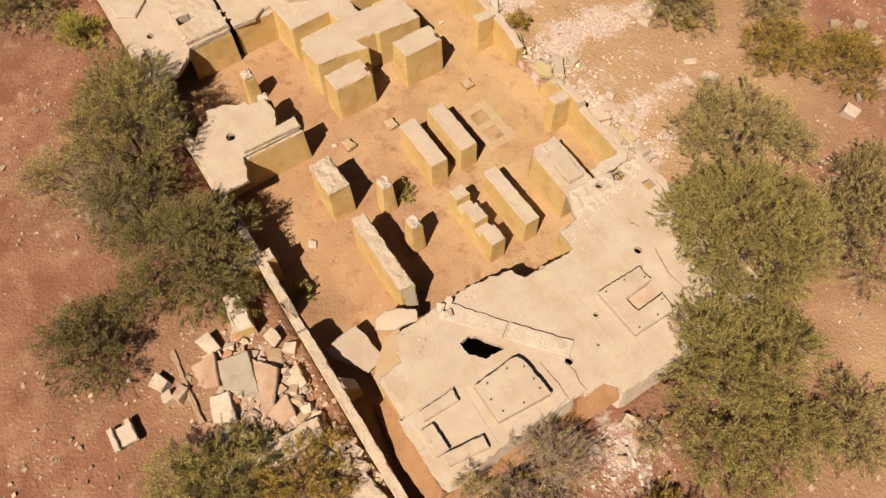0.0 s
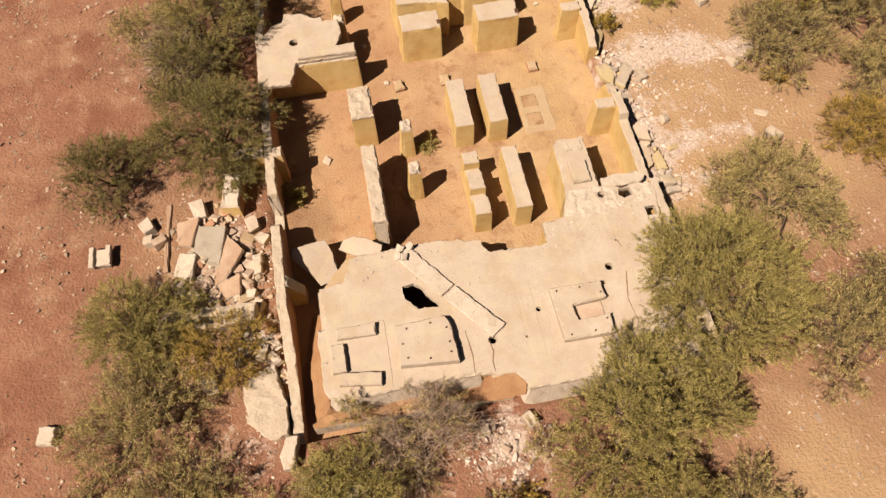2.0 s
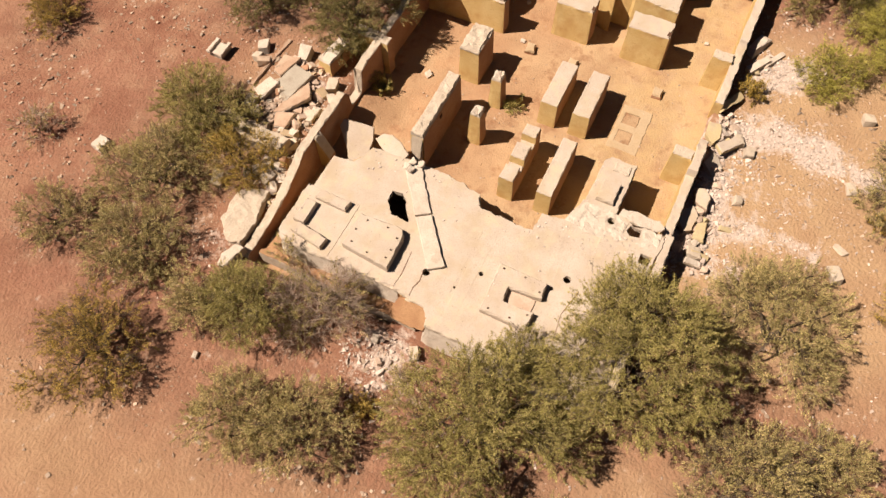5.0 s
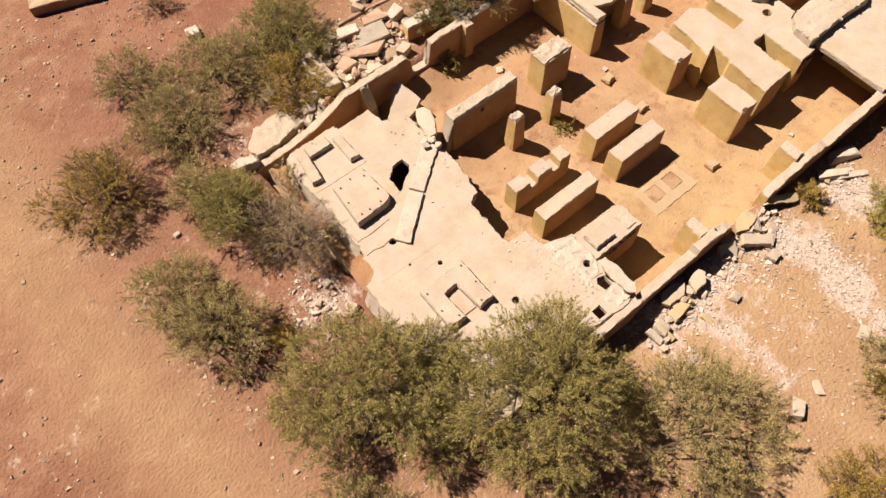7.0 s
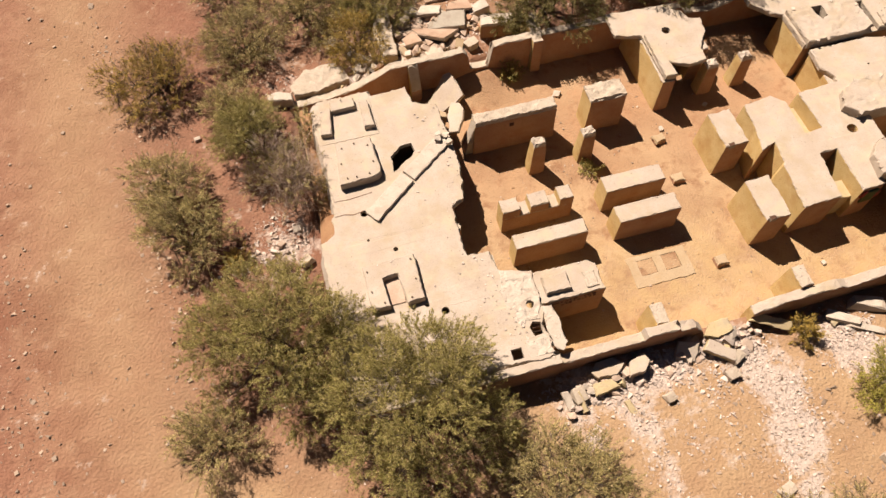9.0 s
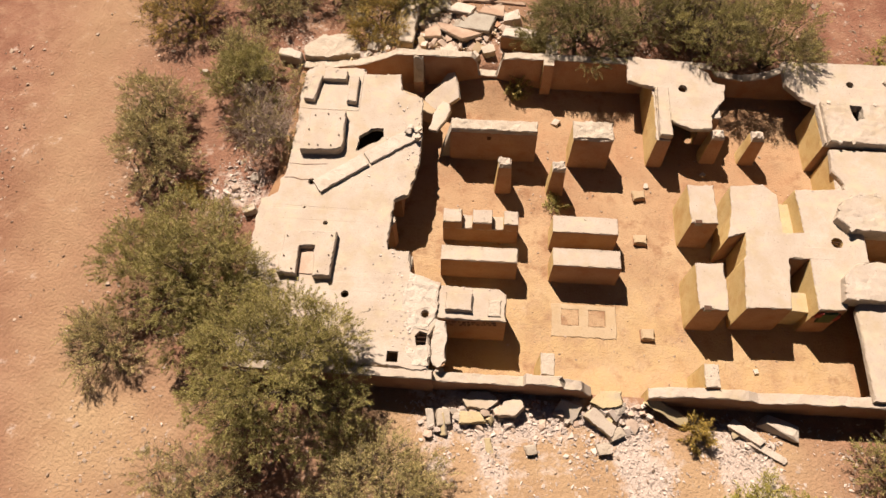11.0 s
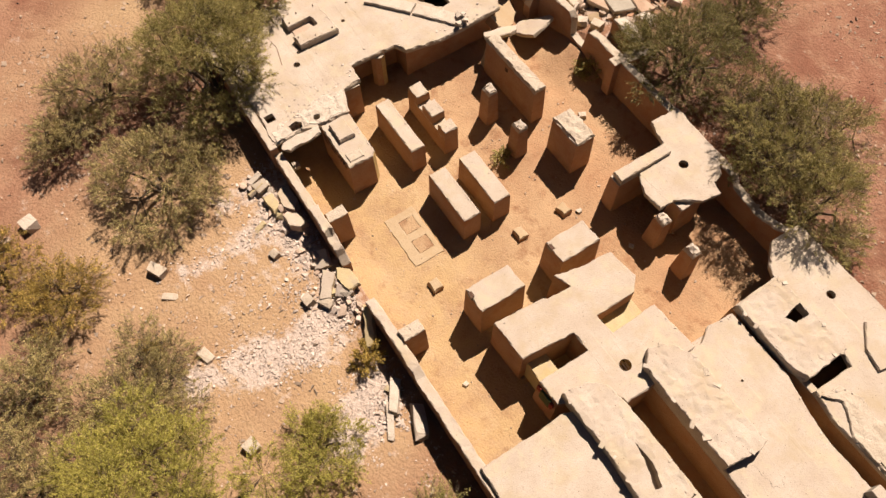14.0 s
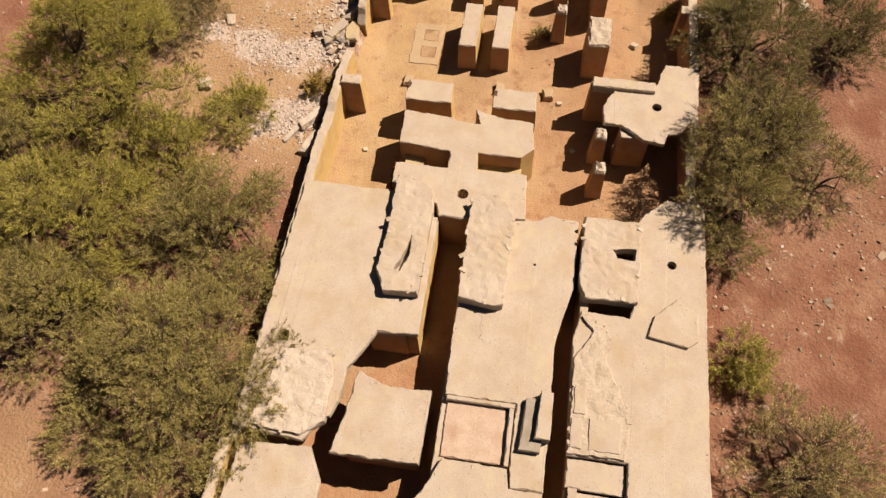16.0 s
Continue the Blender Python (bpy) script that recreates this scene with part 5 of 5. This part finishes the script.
for i, (x, y, sx, sy, sz, turn, m) in enumerate(BIG):
    v, f = lump(x, y, ground_height(x, y) + 0.55 * sz, sx, sy, sz, turn, 100 + i, 26)
    word = {"faded_yellow_plaster": "yellow-plastered chunk of fallen wall among rubble", "broken_concrete": "angular chunk of broken concrete on the soil", "whitewashed_concrete": "white chunk of broken concrete on the soil"}.get(m.name, "pale stone on the soil")
    tagged(mesh_object("rubble_chunk", v, f, m), word, "rubble", group="rubble chunks")

rnd = random.Random(91)
for cx, cy, rx, ry, n in ((11.0, -15.4, 1.4, 0.5, 60), (15.5, -15.25, 1.0, 0.5, 60), (13.8, -15.35, 0.7, 0.3, 14), (20.2, -15.7, 0.9, 0.4, 16), (9.3, -15.9, 0.5, 0.5, 12), (9.2, 1.9, 1.7, 1.1, 80), (8.4, 0.6, 1.2, 0.5, 36), (10.9, 1.6, 0.7, 0.8, 22), (6.2, 0.15, 0.9, 0.4, 26), (4.9, -0.15, 0.5, 0.2, 10), (0.85, -7.2, 1.4, 1.6, 24)):
    for k in range(n):
        x, y = rnd.gauss(cx, 0.6 * rx), rnd.gauss(cy, 0.6 * ry)
        if -14.85 < y < -0.3 and x > 1.5:
            continue
        s = (0.05 if cx < 2 or y < 0 else 0.09) + (0.09 if cx < 2 else 0.18) * rnd.random() ** (3 if y < 0 else 2)
        near = math.exp(-((x - cx) / rx) ** 2 - ((y - cy) / ry) ** 2)
        v, f = lump(0, 0, 0, s * rnd.uniform(0.8, 1.5), s * rnd.uniform(0.6, 1.0), s * rnd.uniform(0.35, 0.75), 0, 500 + int(1000 * rnd.random()), 18 if rnd.random() < 0.7 else 26)
        m = Matrix.Translation((x, y, ground_height(x, y) + 0.16 * near * rnd.random() + 0.25 * s)) @ Matrix.Rotation(rnd.uniform(0, 6.28), 4, "Z") @ Matrix.Rotation(rnd.gauss(0, 0.26), 4, "X") @ Matrix.Rotation(rnd.gauss(0, 0.22), 4, "Y")
        mat = rnd.choice((M_ADOBE, M_ADOBE, M_TAN, M_ROUGH, M_DUSTY, M_STONE) if y > 0 else (M_ADOBE, M_ADOBE, M_WHITE, M_ADOBE, M_RUBBLE, M_RUBBLE, M_RUBBLE, M_YELLOW))
        word = "small yellow-plastered piece of fallen wall in the heap" if mat is M_YELLOW else "small angular piece of broken concrete in the heap"
        tagged(mesh_object("rubble_piece", [m @ Vector(p) for p in v], f, mat), word, "rubble", group="rubble heap pieces")


def scatter(name, label, spots, mat, seed):
    """Many small stones in one mesh."""
    rnd = random.Random(seed)
    kinds = []
    for k in range(8):
        v, f = lump(0, 0, 0, 1, 1, 0.7, 0, seed * 10 + k, 7)
        kinds.append((np.array(v), np.array(f)))
    V, F, n = [], [], 0
    for x, y, s in spots:
        v, f = kinds[rnd.randrange(8)]
        a = rnd.uniform(0, 6.28)
        c, si = math.cos(a), math.sin(a)
        w = v * s * np.array([rnd.uniform(0.7, 1.4), rnd.uniform(0.6, 1.1), rnd.uniform(0.6, 1.0)])
        w = np.stack([c * w[:, 0] - si * w[:, 1] + x, si * w[:, 0] + c * w[:, 1] + y, w[:, 2] + ground_height(x, y) + 0.25 * s], 1)
        V.append(w)
        F.append(f + n)
        n += len(v)
    ob = mesh_object(name, np.concatenate(V).tolist(), np.concatenate(F).tolist(), mat)
    return tagged(ob, label, "stones", kind="stuff")


rnd = random.Random(11)
inside = lambda x, y: 1.7 < x < 38.6 and -14.9 < y < -0.2
spots = []
while len(spots) < 23000:
    x, y = rnd.uniform(-14, 42), rnd.uniform(-32, 15)
    clump = noise.noise(Vector((x * 0.22, y * 0.22, 3)))
    if inside(x, y) or rnd.random() > 0.35 + 0.9 * clump or abs(x + 7.0 + 0.12 * (y + 4)) < 2.0 and rnd.random() < 0.85:
        continue
    spots.append((x, y, 0.018 + 0.06 * rnd.random() ** 3 + (0.06 if rnd.random() < 0.05 else 0)))
scatter("pebbles", "scattered pale pebbles on red soil", spots, M_STONE, 1)
spots = []
while len(spots) < 17000:
    x, y = rnd.uniform(-1, 24), rnd.uniform(-23, 4)
    d = dust_at(x, y)
    d += 0.5 * noise.noise(Vector((1.6 * x, 1.6 * y, 4)))
    if inside(x, y) or rnd.random() > d * d * 1.6:
        continue
    spots.append((x, y, 0.009 + 0.065 * rnd.random() ** 7))
scatter("white_rubble", "spilt white lime rubble", spots, M_RUBBLE, 2)
spots = []
for cx, cy, r, n in ((15.6, -15.35, 0.9, 520), (11.2, -15.6, 1.3, 620), (13.4, -15.6, 1.0, 260), (19.9, -15.9, 0.9, 200), (8.9, 0.5, 1.0, 120), (7.2, 0.9, 0.8, 40), (5.0, 0.2, 0.8, 60), (14.6, -16.6, 1.1, 80), (0.85, -7.2, 1.7, 220), (20.3, -15.9, 0.7, 40), (13.2, 4.6, 0.8, 30), (10.6, 3.9, 0.5, 20)):
    for k in range(n):
        x, y = rnd.gauss(cx, r * 0.6), rnd.gauss(cy, r * 0.4)
        if not inside(x, y) or y > -0.3:
            spots.append((x, y, 0.022 + 0.12 * rnd.random() ** 4))
scatter("rubble_heap", "heaped broken concrete rubble by the walls", spots, M_RUBBLE, 3)
for x, y, z, s in ((13.55, -2.6, FLOOR + 0.05, 0.16), (9.35, -14.05, -0.4, 0.16), (19.55, -4.9, FLOOR + 0.04, 0.1), (17.2, -5.6, FLOOR + 0.04, 0.1), (20.6, -13.2, FLOOR + 0.04, 0.09)):
    v, f = lump(x, y, z, 1.2 * s, s, 0.6 * s, x, int(50 * x), 26)
    tagged(mesh_object("loose_stone", v, f, M_WHITE), "loose white piece of concrete on the cellar floor", "rubble", group="loose floor stones")
floor_bits = []
for k in range(1500):
    floor_bits.append((rnd.uniform(8.5, 23.4), rnd.uniform(-14.2, -1.0), 0.010 + 0.045 * rnd.random() ** 5))
ground_keep = ground_height
ground_height = lambda x, y: FLOOR
scatter("floor_grit", "loose grit on the cellar floor", floor_bits, M_STONE, 4)
ground_height = ground_keep

SHAFTS = [(7.81, -14.09, 0.26, 0.26), (8.72, -13.4, 0.27, 0.32), (8.79, -12.5, 0.2, 0.2), (5.91, -11.92, 0.2, 0.2), (4.02, -7.35, 0.2, 0.2), (18.47, -2.0, 0.25, 0.25), (25.2, -3.05, 0.35, 0.5), (26.2, -10.5, 0.7, 0.25), (29.5, -13.85, 0.35, 0.35)]   # open holes: centre and half sizes
crumbs = []


def over(x, y, pts, gap=0.05):
    """Whether a spot and its surroundings lie on a top."""
    for dx, dy in ((0, 0), (gap, 0), (-gap, 0), (0, gap), (0, -gap)):
        odd = False
        for i in range(len(pts)):
            (xa, ya), (xb, yb) = pts[i - 1], pts[i]
            if (ya > y + dy) != (yb > y + dy) and x + dx < (xb - xa) * (y + dy - ya) / (yb - ya) + xa:
                odd = not odd
        if not odd:
            return False
    return True


for pts, z in TOPS:
    n = len(pts)
    if z < -0.3 or max(p[0] for p in pts) - min(p[0] for p in pts) < 0.3:
        continue
    mx, my = sum(p[0] for p in pts) / n, sum(p[1] for p in pts) / n
    for i in range(n):
        a, b = Vector(pts[i]), Vector(pts[(i + 1) % n])
        for k in range(int((b - a).length * 9)):
            p = a.lerp(b, rnd.random())
            if noise.noise(Vector((p.x * 1.3, p.y * 1.3, 6))) < -0.05:
                continue
            into = Vector((mx - p.x, my - p.y)).normalized() * (0.04 + abs(rnd.gauss(0, 0.08)))
            if over(p.x + into.x, p.y + into.y, pts):
                crumbs.append((p.x + into.x, p.y + into.y, 0.007 + 0.032 * rnd.random() ** 4, z))
slab_pts = next(pts for pts, z in TOPS if len(pts) > 25 and z == SLAB)
for k in range(900):
    x, y = rnd.gauss(8.1, 0.6), rnd.uniform(-14.2, -3.2)
    if over(x, y, slab_pts, 0.12) and not (5.4 < x < 6.6 and -6.0 < y < -4.6):
        crumbs.append((x, y, 0.008 + 0.05 * rnd.random() ** 4, SLAB))
heights = {}
ground_height = lambda x, y: heights[(x, y)]
for x, y, r, z in crumbs:
    heights[(x, y)] = z
scatter("concrete_crumbs", "loose crumbs of concrete along the broken edges", [(x, y, r) for x, y, r, z in crumbs if not any(abs(x - a) < w and abs(y - b) < d for a, b, w, d in SHAFTS)], M_RUBBLE, 5)
ground_height = ground_keep


# ---- trees and shrubs ----
def tube(V, F, a, b, ra, rb, sides=4):
    d = (b - a).normalized()
    u = d.orthogonal().normalized()
    w = d.cross(u)
    s = len(V)
    for p, r in ((a, ra), (b, rb)):
        for k in range(sides):
            t = 2 * math.pi * k / sides
            V.append(p + u * (r * math.cos(t)) + w * (r * math.sin(t)))
    for k in range(sides):
        j = (k + 1) % sides
        F.append((s + k, s + j, s + sides + j, s + sides + k))


def tree(name, x, y, r, h, leaf, seed, label, category="tree", density=34, dead=0.0, low=0.3, size=0.055, group="", lean=(0, 0)):
    """A many-stemmed desert tree: stems from one base, limbs to rounded boughs, and on each bough's outside feathery sprays,
    a twig set with small narrow leaves. density: sprays for each square metre; dead: share of the sprays that are bare."""
    rnd = random.Random(seed)
    gen = np.random.default_rng(seed)
    z0 = ground_height(x, y)
    root = Vector((x, y, z0))
    ob = thing(name, label, category, root, group)
    rb = 0.40 * r ** 0.62
    boughs = []
    for k in range(2600):
        if len(boughs) * rb * rb > (2.0 if leaf is M_LEAF and r > 3 else 1.65) * r * r:
            break
        a, q = rnd.uniform(0, 2 * math.pi), math.sqrt(rnd.random())
        edge = 0.94 + 0.34 * noise.noise(Vector((math.cos(a) * 1.5 + seed, math.sin(a) * 1.5, seed * 0.7)))
        rr = (r - 0.5 * rb) * q * edge
        roof = h * (1 - 0.55 * q ** 2.4) * (1 + 0.22 * noise.noise(Vector((rr * math.cos(a) + seed, rr * math.sin(a), 2))))
        z = max(0.35 * rb, (roof - 0.7 * rb) * (1.0 if rnd.random() < 0.66 else rnd.uniform(low, 0.8)))
        c = Vector((rr * math.cos(a) + lean[0] * z / h, rr * math.sin(a) + lean[1] * z / h, z))
        if all((c - b[0]).length > 0.70 * rb for b in boughs):
            boughs.append((c, rb * rnd.uniform(0.75, 1.2)))
    stems = []
    for k in range(5):
        a = 2 * math.pi * (k + rnd.random() * 0.6) / 5
        tip = Vector((0.38 * r * math.cos(a), 0.38 * r * math.sin(a), h * rnd.uniform(0.35, 0.5)))
        mid = 0.5 * tip + Vector((rnd.uniform(-0.1, 0.1), rnd.uniform(-0.1, 0.1), 0.08 * h))
        base = Vector((0.06 * math.cos(a), 0.06 * math.sin(a), -0.15))
        w = 0.03 * r
        V, F = [], []
        tube(V, F, base, mid, w, 0.75 * w, 6)
        tube(V, F, mid, tip, 0.75 * w, 0.5 * w, 6)
        mesh_object("stem", V, F, M_BARK, ob, smooth=True)
        stems.append((tip, w))
    V, F = [], []
    start, way = [], []
    for c, rad in boughs:
        tip, w = min(stems, key=lambda s: (s[0] - c).length)
        bend = tip.lerp(c, 0.55) + Vector((rnd.uniform(-0.15, 0.15), rnd.uniform(-0.15, 0.15), -0.06 * h))
        tube(V, F, tip, bend, 0.45 * w, 0.3 * w, 4)
        tube(V, F, bend, c, 0.3 * w, 0.014, 4)
        out = Vector((c.x, c.y, 0.4 * c.z + 0.1)).normalized()
        for k in range(int(density * math.pi * rad * rad)):
            d = Vector((rnd.gauss(0, 1), rnd.gauss(0, 1), rnd.gauss(0.35, 0.8))).normalized()
            if d.z < -0.45:
                d.z = -d.z
            s = c + Vector((d.x, d.y, 0.78 * d.z)) * rad * rnd.uniform(0.5, 0.95)
            s.z = max(s.z, 0.08)
            axis = (0.75 * d + 0.4 * out + Vector((rnd.gauss(0, 0.42), rnd.gauss(0, 0.42), rnd.gauss(0.05, 0.36)))).normalized()
            l = rnd.uniform(0.2, 0.46) * (0.8 if r < 1.2 else 1.0)
            e = s + axis * l
            e.z = max(e.z, 0.05)
            if k % 3 == 0:
                tube(V, F, c.lerp(s, 0.4), s, 0.009, 0.006, 3)
            tube(V, F, s, e, 0.006, 0.003, 3)
            bare = rnd.random() < dead
            if bare:
                for j in range(4):
                    b = s.lerp(e, rnd.uniform(0.0, 0.9))
                    tube(V, F, b, b + (axis + Vector((rnd.gauss(0, 0.6), rnd.gauss(0, 0.6), rnd.gauss(0, 0.5)))) * 0.6 * l, 0.006, 0.003, 3)
            else:
                start.append(tuple(s))
                way.append(tuple(e - s))
    tagged(mesh_object("branchwork", V, F, M_DEAD if dead >= 0.4 else M_BARK, ob), kind="stuff")
    # leaves, each a small narrow blade beside its twig
    per = 52
    n = len(start) * per
    A, B = np.repeat(np.array(start), per, 0), np.repeat(np.array(way), per, 0)
    f = gen.uniform(-0.1, 1.12, (n, 1))
    P = A + B * f + gen.normal(0, 1, (n, 3)) * (0.055 - 0.030 * f)
    P[:, 2] = np.maximum(P[:, 2], 0.03)
    D = B / (np.linalg.norm(B, axis=1, keepdims=True) + 1e-9) + gen.normal(0, 0.5, (n, 3))
    D /= np.linalg.norm(D, axis=1, keepdims=True)
    U = np.cross(D, gen.normal(0, 0.6, (n, 3)) + np.array([0, 0, 0.8]))
    U /= np.linalg.norm(U, axis=1, keepdims=True) + 1e-9
    L = size * gen.uniform(0.6, 1.4, (n, 1))
    W = L * gen.uniform(0.14, 0.25, (n, 1))
    blade = np.stack([P - W * U, P + W * U, P + L * D], 1).reshape(-1, 3)
    me = bpy.data.meshes.new("crown")
    me.vertices.add(3 * n)
    me.vertices.foreach_set("co", blade.astype(np.float32).ravel())
    me.loops.add(3 * n)
    me.loops.foreach_set("vertex_index", np.arange(3 * n, dtype=np.int32))
    me.polygons.add(n)
    me.polygons.foreach_set("loop_start", np.arange(0, 3 * n, 3, dtype=np.int32))
    me.materials.append(leaf)
    me.update(calc_edges=True)
    crown = new("crown", me)
    crown.parent = ob
    return ob


WORDS = {M_LEAF_DARK: "dark olive thorny desert tree by the broken wall", M_LEAF: "olive-green thorny desert tree with feathery leaves", M_LEAF_GREY: "grey-green desert bush with thin dry leaves", M_LEAF_BRIGHT: "bright yellow-green desert tree with fine leaves", M_LEAF_RUST: "rusty green creosote shrub with dry tips"}
for i, (x, y, r, h, leaf, bare) in enumerate(TREES):
    big = r > 1.75
    tree("tree" if big else "shrub", x, y, r, h, leaf, 200 + i, WORDS[leaf], "tree" if big else "shrub", 37 if leaf in (OL, BR, DK) else 31, dead=bare, group="desert trees" if big else "desert shrubs")
tree("dead_bush", 1.5, -4.55, 1.9, 2.1, GR, 400, "grey leafless bush with a tangle of dry twigs", "shrub", 46, dead=0.85)
tree("dead_bush", 18.9, 2.9, 1.8, 2.2, GR, 402, "grey leafless tree with a tangle of dry branches", "tree", 36, dead=0.75)
tree("dead_bush", 2.6, -2.4, 0.6, 1.8, GR, 403, "thin dry bush leaning over the edge of the slab", "shrub", 36, dead=0.5)
tree("dead_bush", 3.4, 10.3, 1.0, 1.0, GR, 404, "grey leafless bush with a tangle of dry twigs", "shrub", 36, dead=0.7)
tree("dead_bush", 0.7, -8.3, 0.6, 0.8, GR, 401, "small dry bush with a few leaves", "shrub", 36, dead=0.5)
for i, (x, y, r, h) in enumerate(((11.85, -1.0, 0.55, 0.8), (13.6, -6.75, 0.4, 0.45), (18.1, -15.7, 0.55, 0.7), (13.75, -21.9, 0.4, 0.35), (-1.0, -7.4, 0.5, 0.5), (2.9, -5.2, 0.45, 0.6), (16.6, -24.5, 0.6, 0.6))):
    keep = ground_height
    if i < 2:
        ground_height = lambda a, b: FLOOR
    tree("weed_bush", x, y, r, h, OL if i < 2 else RU, 420 + i, "small dark green weed on the cellar floor" if i < 2 else "small dry shrub on the soil", "shrub", 40, size=0.065, group="small weeds")
    ground_height = keep
